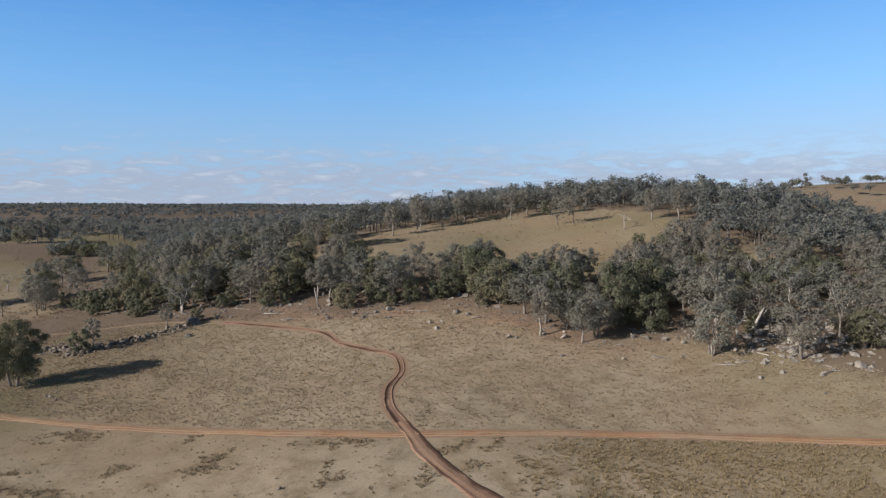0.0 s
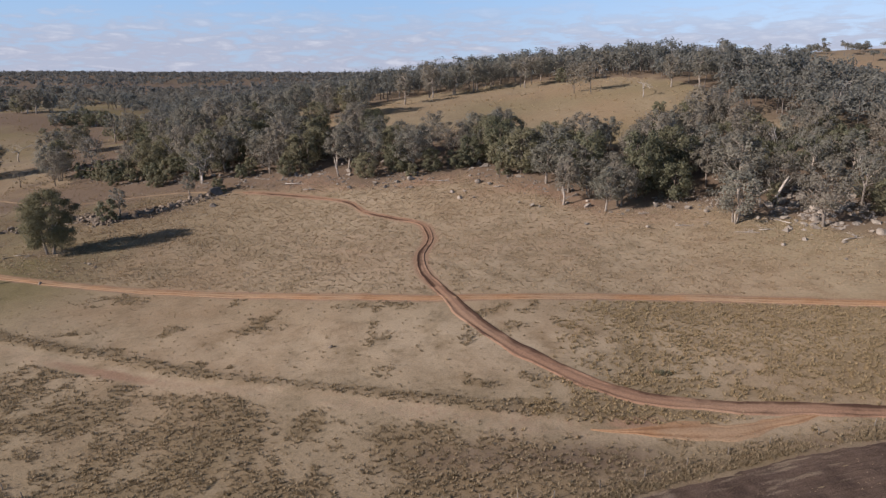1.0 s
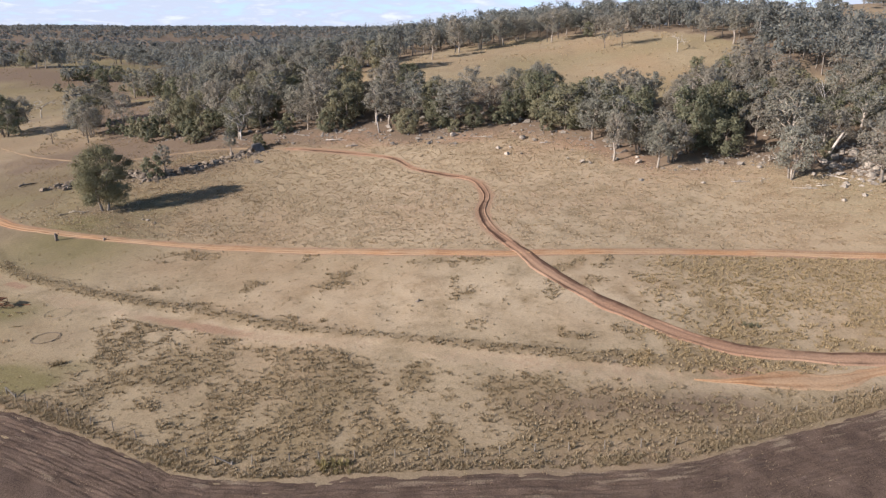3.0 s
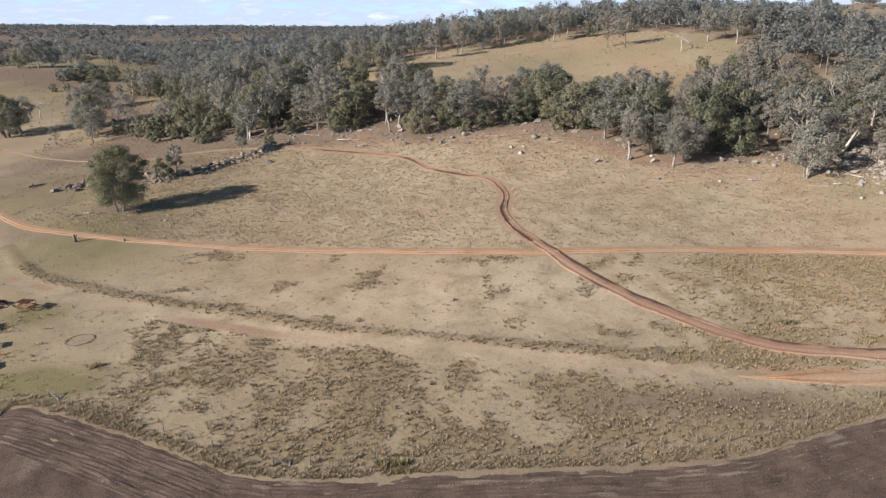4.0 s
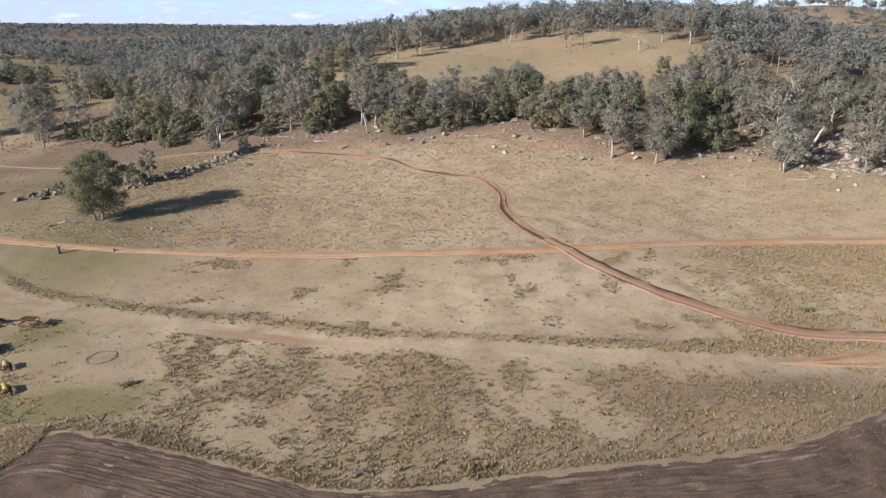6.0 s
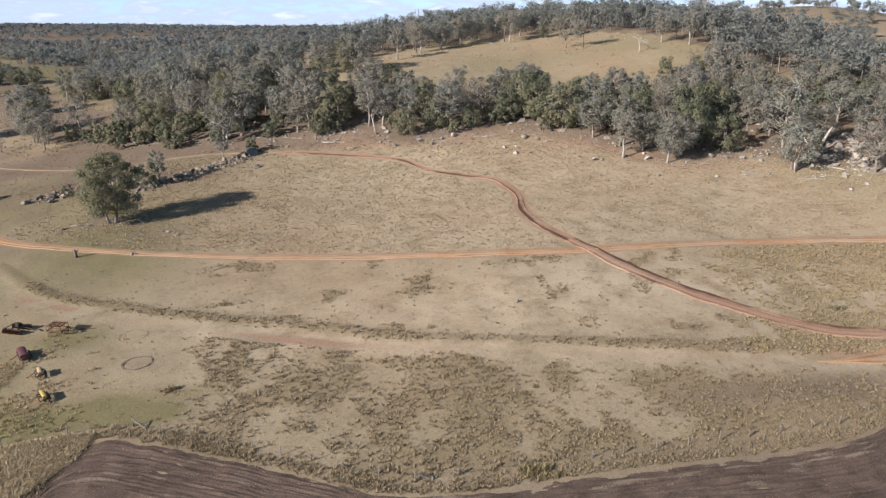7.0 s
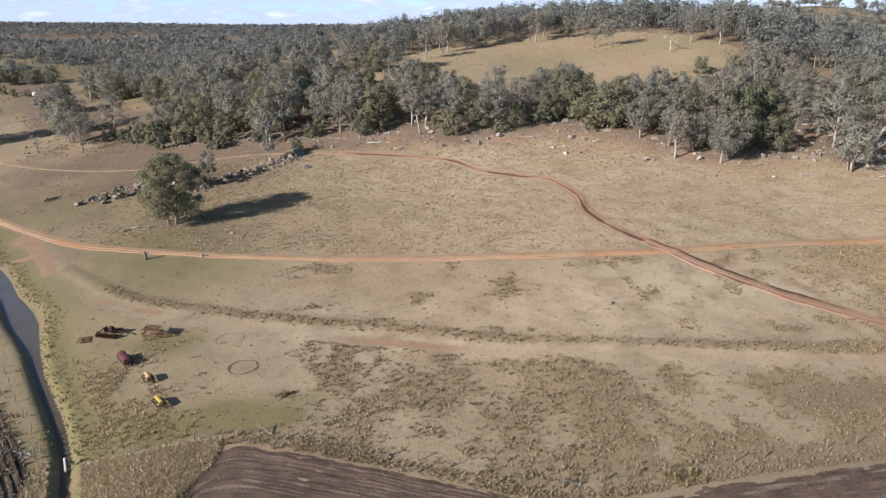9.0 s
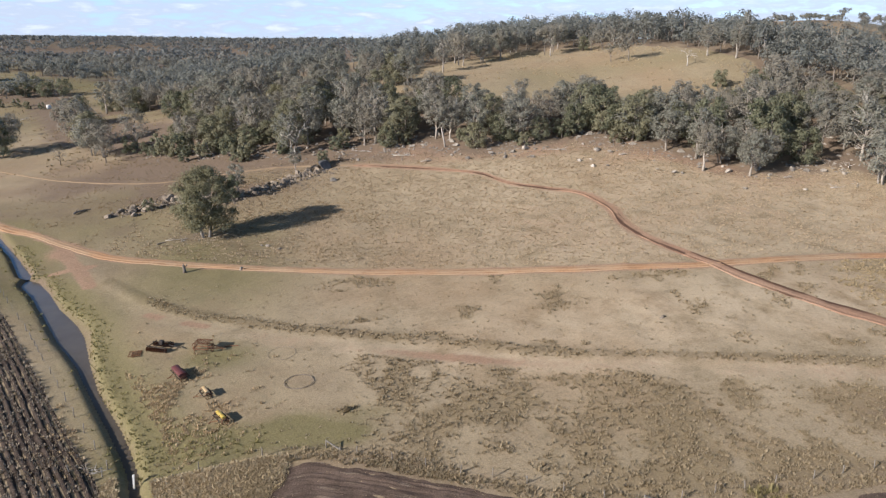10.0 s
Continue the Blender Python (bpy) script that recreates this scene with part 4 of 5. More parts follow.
def scatter(x0, x1, y0, y1, step, rng):
    xs, ys = np.meshgrid(np.arange(x0, x1, step), np.arange(y0, y1, step))
    xs = xs.ravel() + rng.uniform(-0.45, 0.45, xs.size) * step
    ys = ys.ravel() + rng.uniform(-0.45, 0.45, ys.size) * step
    return xs, ys


# woods: the trees nearest to the open pasture stand one by one
rng = np.random.default_rng(21)
wx, wy = scatter(-190, 130, 90, 420, 6.0, rng)
w = forest(wx, wy)
edge_depth = wy - np.interp(wx, EDGE_X, EDGE_Y)
keep = (w > rng.random(len(w)) * 0.9 + 0.05) & (rng.random(len(w)) < np.where(edge_depth < 16, 0.97, 0.86))
wx, wy = wx[keep], wy[keep]
depth = wy - np.interp(wx, EDGE_X, EDGE_Y)
seen = (np.abs(wx + 30) < 0.80 * wy + 35)
wx, wy, depth = wx[seen], wy[seen], depth[seen]
free = np.array([min((x - a) ** 2 + (y - b) ** 2 for a, b in placed) > 9 for x, y in zip(wx, wy)])
wx, wy, depth = wx[free], wy[free], depth[free]
order = np.argsort(depth + 0.12 * np.abs(wx))
WOOD_NEAR = 255
MIX = ["gum00", "gum01", "gum10", "gum11", "gum20", "gum21", "gum30", "gum31", "gum40", "gum41", "gum50", "gum51"]
for k in order[:WOOD_NEAR]:
    key = MIX[int(rng.integers(12))]
    if depth[k] < 10 and rng.random() < 0.38:
        key = ["gum50", "gum51", "gum10", "gum30"][int(rng.integers(4))]
    if rng.random() < 0.07:
        key = ["dead0", "dead1"][int(rng.integers(2))]
    s = rng.uniform(0.64, 1.26) * (1.0 if 8 < wx[k] < 60 else 0.95)
    if 18 < wx[k] < 62 and wy[k] < 190:      # lower trees under the clearing
        s = max(0.6, min(s, (27.0 - on_ground(wx[k], wy[k])) / 11.0))
    plant(key, float(wx[k]), float(wy[k]), s, float(rng.uniform(0, 360)), stretch=rng.uniform(0.78, 1.08))


# saplings and bushes along the woods' edge
bx = np.concatenate([rng.uniform(-104, 62, 30), rng.uniform(-108, -58, 16)])
by = np.interp(bx, EDGE_X, EDGE_Y) + np.concatenate([rng.uniform(-1.5, 7, 30), rng.uniform(-8, 1, 16)])
for x, y in zip(bx, by):
    if min((x - a) ** 2 + (y - b) ** 2 for a, b in placed) > 5:
        plant(["shrub0", "shrub1"][int(rng.integers(2))], float(x), float(y), float(rng.uniform(0.7, 1.5)), float(rng.uniform(0, 360)))


# farther woods, joined
def woods(name, xs, ys, tall, spread, leaves, leaf_size, trunks, rng, mat, label, open_crown=0.5):
    """Many trees, joined: lobed crowns of leaf sprays over forked trunks; open_crown: how many stand on bare trunks."""
    n = len(xs)
    zs = height(xs, ys)
    hs = tall * rng.uniform(0.55, 1.2, n)
    ws = spread * rng.uniform(0.6, 1.25, n)
    lobes = 9
    ang = rng.uniform(0, 2 * math.pi, (n, lobes))
    out = ws[:, None] * rng.uniform(0.1, 0.85, (n, lobes))
    lx, ly = xs[:, None] + np.cos(ang) * out, ys[:, None] + np.sin(ang) * out
    base = np.where(rng.random(n) < open_crown, rng.uniform(0.50, 0.64, n), rng.uniform(0.22, 0.45, n))
    lz = zs[:, None] + hs[:, None] * (base[:, None] + (0.90 - base[:, None]) * rng.random((n, lobes)) * (1.1 - 0.5 * out / ws[:, None]))
    per = leaves // lobes
    u = rng.normal(size=(n, lobes, per, 3))
    u /= np.linalg.norm(u, axis=-1, keepdims=True)
    rad = ws[:, None, None, None] * rng.uniform(0.28, 0.48, (n, lobes, 1, 1)) * rng.random((n, lobes, per, 1)) ** 0.33
    c = np.stack([lx, ly, lz], -1)[:, :, None, :] + u * rad * np.array([1.1, 1.1, 0.8])
    c, nn = c.reshape(-1, 3), (u * 0.9 + rng.normal(size=u.shape) * 0.35 + np.array([0, 0, 0.35])).reshape(-1, 3)
    v, f = sprays(c, nn, leaf_size * rng.uniform(0.7, 1.3, len(c)), rng)
    tagged(new(name, big_mesh(name, v, f, mat)), label, "woods", kind="stuff")
    if trunks:
        t = 3
        a = np.arange(t) * 2 * math.pi / t
        r = 0.020 * hs
        fork = zs + hs * 0.42
        fx_, fy_ = xs + 0.12 * (lx[:, 0] - xs), ys + 0.12 * (ly[:, 0] - ys)
        legs = [(xs, ys, zs - 0.3, r, fx_, fy_, fork, r * 0.7)] + [(fx_, fy_, fork - 0.1, r * 0.6, lx[:, k], ly[:, k], lz[:, k], r * 0.15) for k in range(3)]
        vv, ff, count = [], [], 0
        q = np.array([(i, (i + 1) % t, t + (i + 1) % t, t + i) for i in range(t)])
        for ax, ay, az, ar, bx, by, bz, br in legs:
            ring0 = np.stack([ax[:, None] + np.cos(a) * ar[:, None], ay[:, None] + np.sin(a) * ar[:, None], np.repeat(az[:, None], t, 1)], -1)
            ring1 = np.stack([bx[:, None] + np.cos(a) * br[:, None], by[:, None] + np.sin(a) * br[:, None], np.repeat(bz[:, None], t, 1)], -1)
            vv.append(np.concatenate([ring0, ring1], 1).reshape(-1, 3))
            ff.append((q[None] + (count + np.arange(n) * 2 * t)[:, None, None]).reshape(-1, 4))
            count += n * 2 * t
        tagged(new("tree_trunks", big_mesh("tree_trunks", np.concatenate(vv), np.concatenate(ff), BARK_MID)), "pale trunks and limbs of the woodland trees", "tree trunks", kind="stuff")


rest = order[WOOD_NEAR:]
back = depth[rest] > 75
woods("woodland", wx[rest][~back], wy[rest][~back], 10.2, 4.7, 560, 0.31, True, rng, LEAF, "grey-green gum woodland covering the hillside", 0.3)
woods("woodland", wx[rest][back], wy[rest][back], 12.0, 5.2, 300, 0.40, True, rng, LEAF_FAR_HAZE, "gum woodland on the upper hillside", 0.35)


def bare_limbs(xs, ys, tall, rng, label):
    """Dead pale limbs that show through the canopy, joined."""
    if len(xs) == 0:
        return
    zs = height(xs, ys)
    vv, ff, count = [], [], 0
    q = np.array([(0, 1, 4, 3), (1, 2, 5, 4), (2, 0, 3, 5)])
    a3 = np.arange(3) * 2 * math.pi / 3
    for x, y, z in zip(xs, ys, zs):
        h = tall * rng.uniform(0.75, 1.1)
        stem = np.array([x, y, z])
        for _ in range(int(rng.integers(4, 8))):
            heart = stem + np.array([rng.normal() * 0.3, rng.normal() * 0.3, h * rng.uniform(0.25, 0.6)])
            a = rng.uniform(0, 2 * math.pi)
            tip = np.array([x + math.cos(a) * rng.uniform(1.0, 3.6), y + math.sin(a) * rng.uniform(1.0, 3.6), z + h * rng.uniform(0.6, 1.0)])
            for p0, p1, r0, r1 in ((heart, tip, 0.085, 0.04), (heart * 0.4 + tip * 0.6, tip + np.array([rng.normal(), rng.normal(), 0.5]) * 0.9, 0.05, 0.02)):
                for p, r in ((p0, r0), (p1, r1)):
                    vv.append(np.stack([p[0] + np.cos(a3) * r, p[1] + np.sin(a3) * r, np.full(3, p[2])], -1))
                ff.append(q + count)
                count += 6
    tagged(new("bare_limbs", big_mesh("bare_limbs", np.concatenate(vv), np.concatenate(ff), DEADWOOD)), label, "branches", kind="stuff")


some = rest[(depth[rest] < 140) & (rng.random(len(rest)) < 0.16)]
bare_limbs(wx[some], wy[some], 10.5, rng, "pale bare limbs showing through gum canopy")
some = order[:WOOD_NEAR][rng.random(WOOD_NEAR) < 0.20]
bare_limbs(wx[some], wy[some], 9.5, rng, "pale bare limbs among woodland edge trees")
# scattered trees along the clearing's crest
cx, cy = scatter(-52, 74, 236, 300, 7.5, rng)
keep = inside(cx, cy, CLEARING) & (rng.random(len(cx)) < (0.06 + 0.62 * smooth(248, 272, cy + 0.12 * (30 - cx))) * smooth(0.30, 0.50, vnoise(cx, cy, 15, 37)))
woods("crest_trees", cx[keep], cy[keep], 12.5, 5.0, 640, 0.33, True, rng, LEAF, "open row of gum trees along the hill crest")
mx, my = scatter(-640, 640, 150, 760, 9.5, rng)
far_enough = ~((mx > -190) & (mx < 130) & (my < 420))
w = forest(mx, my) * np.where((mx < -150) & (my < 470), 0.5, 1.0) * np.where(mx > -30, smooth(0.34, 0.74, vnoise(mx, my, 55, 31) * 0.75 + vnoise(mx, my, 20, 38) * 0.25 + 0.25 * smooth(0, 200, mx)), 1.0)
keep = far_enough & (rng.random(len(mx)) < w) & (np.abs(mx + 30) < 0.75 * my + 40) & ~((mx > 130) & (mx < 520) & (my > 465 + 0.22 * (mx - 200)) & (rng.random(len(mx)) < 0.93))
mx, my = mx[keep], my[keep]
nearer = my < 470
woods("woodland", mx[nearer], my[nearer], 11.5, 5.6, 420, 0.42, True, rng, LEAF_FAR_HAZE, "gum woodland over the middle slopes")
woods("woodland", mx[~nearer], my[~nearer], 11.5, 5.8, 216, 0.62, True, rng, LEAF_FAR_HAZE, "gum woodland over the farther slopes")
fx2, fy2 = scatter(-2300, 1500, 740, 2900, 30, rng)
keep = (np.abs(fx2 + 40) < 0.72 * fy2 + 60) & (rng.random(len(fx2)) < smooth(0.43, 0.60, 0.6 * vnoise(fx2, fy2, 150, 33) + 0.4 * vnoise(fx2, fy2, 55, 34)) + 0.07 + 0.6 * smooth(1250, 1900, fy2))
woods("far_woods", fx2[keep], fy2[keep], 12.0, 11.0, 45, 2.0, False, rng, LEAF_DISTANT_HAZE, "distant dark woods on low hills")
# lone trees along the skyline ridge to the right
sx_ = np.sort(rng.uniform(140, 430, 44))
sy_ = 500 + 0.22 * (sx_ - 200) + rng.uniform(-16, 16, 44)
woods("ridge_trees", sx_, sy_, 7.0, 3.6, 420, 0.36, True, rng, LEAF, "row of gum trees on the bare skyline ridge")

# ---- rocks ----
def rock_mesh(seed, mat, subdivisions=2):
    rng = np.random.default_rng(seed)
    bm = bmesh.new()
    bmesh.ops.create_icosphere(bm, subdivisions=subdivisions, radius=0.5)
    stretch = Vector((rng.uniform(0.9, 1.5), rng.uniform(0.75, 1.1), rng.uniform(0.5, 0.85)))
    cuts = [(Vector(rng.normal(size=3)).normalized(), rng.uniform(0.20, 0.40)) for _ in range(9)]
    for v in bm.verts:
        for n, d in cuts:
            over = v.co.dot(n) - d
            if over > 0:
                v.co -= n * over * 0.92
        v.co *= 1 + 0.12 * noise.noise(v.co * 3.1 + Vector((seed * 1.7, 0, 0)))
        v.co = Vector((v.co.x * stretch.x, v.co.y * stretch.y, v.co.z * stretch.z))
    me = bpy.data.meshes.new("rock")
    bm.to_mesh(me)
    bm.free()
    me.materials.append(mat)
    return me


ROCKS = [rock_mesh(500 + k, STONE) for k in range(8)]
RIDGE_ROCKS = [rock_mesh(520 + k, STONE_RIDGE) for k in range(8)]


def put_rock(x, y, size, rng, label, group, shapes=ROCKS):
    ob = new("rock", shapes[int(rng.integers(len(shapes)))])
    ob.matrix_basis = pose(x, y, on_ground(x, y) + size * 0.14, rng.uniform(-14, 14), rng.uniform(-14, 14), rng.uniform(0, 360)) @ Matrix.Diagonal((size, size, size * rng.uniform(0.8, 1.2), 1))
    return tagged(ob, label, "rock", group)


rng = np.random.default_rng(55)
RIDGE = curve([(-100.5, 141.6), (-97.4, 145.4), (-93, 147.6), (-87.6, 150), (-83, 147), (-80.6, 145.2), (-76.4, 148.6), (-72, 151.5), (-68, 154.3), (-64.5, 157.4), (-60, 159.8)], 0.62)
for k, (x, y) in enumerate(RIDGE):
    if rng.random() < 0.95 and not (-91 < x < -84 and rng.random() < 0.6):
        for _ in range(int(rng.integers(2, 4))):
            put_rock(x + rng.normal() * 1.4, y + rng.normal() * 1.4, rng.choice([0.5, 0.8, 1.1, 1.5, 1.9]) * rng.uniform(0.8, 1.25), rng, "grey lichened granite rock in a low outcrop line", "rock outcrop", RIDGE_ROCKS)
EDGE_ROCKS = [(-27.5, 156.8, 1.8), (-21.5, 158.6, 1.9), (-18.7, 155.4, 1.5), (-16.1, 158.2, 1.3), (-12.7, 159.3, 2.0), (-12.7, 154.0, 1.2), (-3.0, 149.0, 1.3), (-0.2, 149.1, 1.0), (3.2, 154.3, 2.0),
              (5.6, 152.3, 1.7), (1.7, 144.1, 1.0), (-1.4, 144.6, 1.4), (11.2, 139.1, 0.9), (13.5, 136.3, 1.6), (15.1, 135.4, 1.0), (20.3, 137.8, 1.2), (24.6, 133.8, 1.6), (22.3, 123.7, 1.1), (33.0, 120.1, 1.0),
              (37.7, 131.3, 1.8), (40.1, 129.6, 1.6), (43.4, 128.4, 1.6), (45.9, 125.9, 1.1), (51.8, 107.0, 1.0), (60.3, 114.1, 1.2), (-58.4, 151.6, 1.6), (-70.3, 117.2, 0.9), (-71.2, 117.6, 0.6)]
for x, y, size in EDGE_ROCKS:
    put_rock(x, y, size, rng, "pale weathered boulder on the bare woodland edge", "edge boulders")
for k in range(80):
    x = rng.uniform(-60, 64)
    y = float(np.interp(x, EDGE_X, EDGE_Y)) - rng.uniform(-7, 9)
    put_rock(x, y, rng.uniform(0.3, 1.0), rng, "pale weathered stone on the bare woodland edge", "edge boulders")
for k in range(52):
    x, y = rng.normal(66, 5.0), rng.normal(125, 8.0)
    put_rock(x, y, rng.uniform(0.8, 2.4), rng, "pale granite boulder in a steep rocky slope", "rocky slope boulders")
for k in range(30):
    x = rng.uniform(-98, -62)
    y = float(np.interp(x, EDGE_X, EDGE_Y)) - rng.uniform(-8, 7)
    put_rock(x, y, rng.uniform(0.4, 1.3), rng, "pale granite stone among gum trees", "edge boulders")
def rubble(name, xs, ys, size, mat, label, rng):
    """Small angular stones, joined."""
    n = len(xs)
    base = np.array([(1, 0, 0), (0, 1, 0), (-1, 0, 0), (0, -1, 0), (0, 0, 1), (0.5, 0.5, 0.7)], float)
    tri = np.array([(0, 1, 5), (1, 2, 4), (2, 3, 4), (3, 0, 4), (0, 5, 4), (1, 4, 5)])
    s = size * rng.uniform(0.4, 1.5, (n, 1, 1)) ** 1.3
    v = base[None] * s * rng.uniform(0.6, 1.4, (n, 6, 3)) * np.array([1, 0.8, 0.6])
    a = rng.uniform(0, 2 * math.pi, n)
    c, q = np.cos(a)[:, None], np.sin(a)[:, None]
    v = np.stack([v[..., 0] * c - v[..., 1] * q + xs[:, None], v[..., 0] * q + v[..., 1] * c + ys[:, None], v[..., 2] + height(xs, ys)[:, None] - 0.02], -1)
    tagged(new(name, big_mesh(name, v.reshape(-1, 3), (tri[None] + (np.arange(n) * 6)[:, None, None]).reshape(-1, 3), mat)), label, "stones", kind="stuff")


xs = rng.uniform(-108, 66, 2600)
ys = np.interp(xs, EDGE_X, EDGE_Y) + rng.normal(-1.0, 4.0, 2600)
k = vnoise(xs, ys, 6, 81) > 0.5
rubble("rubble", xs[k], ys[k], 0.30, STONE, "loose stones along the bare woodland edge", rng)
xs, ys = rng.normal(66, 6, 420), rng.normal(124, 9, 420)
rubble("rubble", xs, ys, 0.5, STONE, "broken stones down a rocky slope", rng)
xs = rng.uniform(-95, 36, 170)
ys = np.interp(xs, EDGE_X, EDGE_Y) + rng.uniform(-1, 14, 170)
rubble("boulders", xs, ys, 0.75, STONE, "pale granite boulders half hidden under gum trees", rng)
r_ = np.array([q[:2] for q in RIDGE])[rng.integers(0, len(RIDGE), 700)]
rubble("rubble", r_[:, 0] + rng.normal(0, 1.5, 700), r_[:, 1] + rng.normal(0, 1.5, 700), 0.40, STONE_RIDGE, "loose stones around a rock outcrop", rng)
dark_rock = new("boulder", rock_mesh(590, STONE_DARK, 3))
dark_rock.matrix_basis = pose(-60.2, 160.4, on_ground(-60.2, 160.4) + 0.75, 0, 8, 25) @ Matrix.Diagonal((3.6, 3.0, 3.2, 1))
tagged(dark_rock, "large dark blue-grey boulder at the end of an outcrop", "boulder")

# ---- fallen wood, stumps ----


def fallen(seed, length, thick, mat, limbs):
    rng = np.random.default_rng(seed)
    s = Shape()
    pts = [Vector((length * (u - 0.5), rng.normal() * 0.05 * length, thick * 0.8 + abs(rng.normal()) * 0.04)) for u in (0, 0.25, 0.5, 0.75, 1)]
    s.tube(pts, [thick, thick * 0.95, thick * 0.8, thick * 0.6, thick * 0.3], 7)
    for _ in range(limbs):
        p = pts[int(rng.integers(1, 4))]
        a = rng.uniform(0, 6.28)
        e = p + Vector((math.cos(a), math.sin(a), rng.uniform(-0.05, 0.6))) * length * rng.uniform(0.2, 0.4)
        s.tube([p, p.lerp(e, 0.5) + Vector((rng.normal(), rng.normal(), rng.normal())) * 0.04 * length, e], [thick * 0.5, thick * 0.36, thick * 0.12], 5)
    return s.mesh("log", mat, True)


BRANCHES = [fallen(610 + k, 4.2, 0.085, DEADWOOD, 8) for k in range(3)]
for k, (x, y, s, turn) in enumerate([(40.0, 119.5, 1.0, 10), (43.7, 119.6, .8, 60), (48.7, 114.0, 1.0, 170), (52.9, 114.4, 1.0, 20), (-41.4, 163.0, 1.3, 5), (-36.3, 157.9, 1.2, 30), (-51.2, 169.0, 1.1, 165), (63.2, 107.0, 1.3, 40),
                                     (-86.6, 124.0, .75, 15), (-84.9, 123.8, .6, 80), (56.0, 118.0, 1.2, 130), (8.5, 150.0, 1.0, 20), (-6, 157.0, 1.2, 175), (50, 130, 1.2, 60), (34.8, 127.6, .8, 15), (-88, 146, 0.9, 40)]):
    ob = new("fallen_branch", BRANCHES[k % 3])
    ob.matrix_basis = pose(x, y, on_ground(x, y), 0, 0, turn) @ Matrix.Diagonal((s, s, s, 1))
    tagged(ob, "bleached grey fallen branch lying on dry grass", "branch", "fallen branches")
for x, y, s, turn, text in ((-108.8, 146.0, 1.0, 62, "dark fallen log lying in open pasture"), (-88.6, 122.6, 0.45, 50, "short dark log in grass near a lone tree"), (-46.5, 208.5, 1.0, 5, "long pale fallen trunk on the open hillside")):
    ob = new("log", fallen(640 + int(s * 10) + int(abs(x)), 4.0, 0.24, DEADWOOD if "pale" in text else BARK_DARK, 1))
    ob.matrix_basis = pose(x, y, on_ground(x, y), 0, 0, turn) @ Matrix.Diagonal((s, s, s, 1))
    tagged(ob, text, "log")


def stump(x, y, tall, r, lean, mat, text, name="stump"):
    s = Shape()
    ob = thing(name, text, "stump", "", pose(x, y, on_ground(x, y), lean[0], lean[1], 0))
    s.tube([(0, 0, -0.3), (0.03, 0, tall * 0.4), (0.0, 0.04, tall * 0.8), (0.06, 0.02, tall)], [r * 1.5, r, r * 0.85, r * 0.35], 8)
    part("trunk", s, mat, ob, smooth_shade=True)
    b = Shape().tube([(0, 0, tall * 0.55), (r * 1.6, 0.1, tall * 0.72), (r * 2.6, 0.1, tall * 0.98)], [r * 0.5, r * 0.36, r * 0.15], 5)
    part("broken_limb", b, mat, ob)


stump(-82.0, 107.8, 1.35, 0.24, (0, -6), BARK_DARK, "dark rotting stump beside the clay road")
stump(-31.2, 165.6, 5.0, 0.17, (0, -12), DEADWOOD, "white bleached dead trunk leaning at the woodland edge", "dead_tree")
stump(59, 127, 6.0, 0.28, (5, 24), DEADWOOD, "white bleached dead trunk leaning over rocks", "dead_tree")
stump(62, 180, 9.0, 0.26, (2, 16), DEADWOOD, "tall white dead tree leaning among gum trees", "dead_tree")
stump(-68.2, 115.2, 0.4, 0.22, (0, 30), BARK_DARK, "low dark brown stump in open pasture")
stump(-19.3, 76.1, 0.45, 0.16, (0, 40), BARK_DARK, "small dark broken stump in grazed pasture")
stump(-73.5, 107.0, 0.5, 0.2, (0, 5), BARK_DARK, "small dark stump beside the clay road")

# ---- water tank in the far paddock ----
tank = thing("water_tank", "small pale round water tank in a far paddock", "water tank", "", pose(-177, 321, on_ground(-177, 321)) @ Matrix.Diagonal((0.6, 0.6, 0.7, 1)))
part("wall", Shape().tube([(0, 0, -0.2), (0, 0, 1.9)], 1.6, 18), WHITE_PAINT, tank)
part("lid", Shape().tube([(0, 0, 1.9), (0, 0, 2.05), (0, 0, 2.3)], [1.68, 1.6, 0.2], 18), WHITE_PAINT, tank)

# ---- fences ----


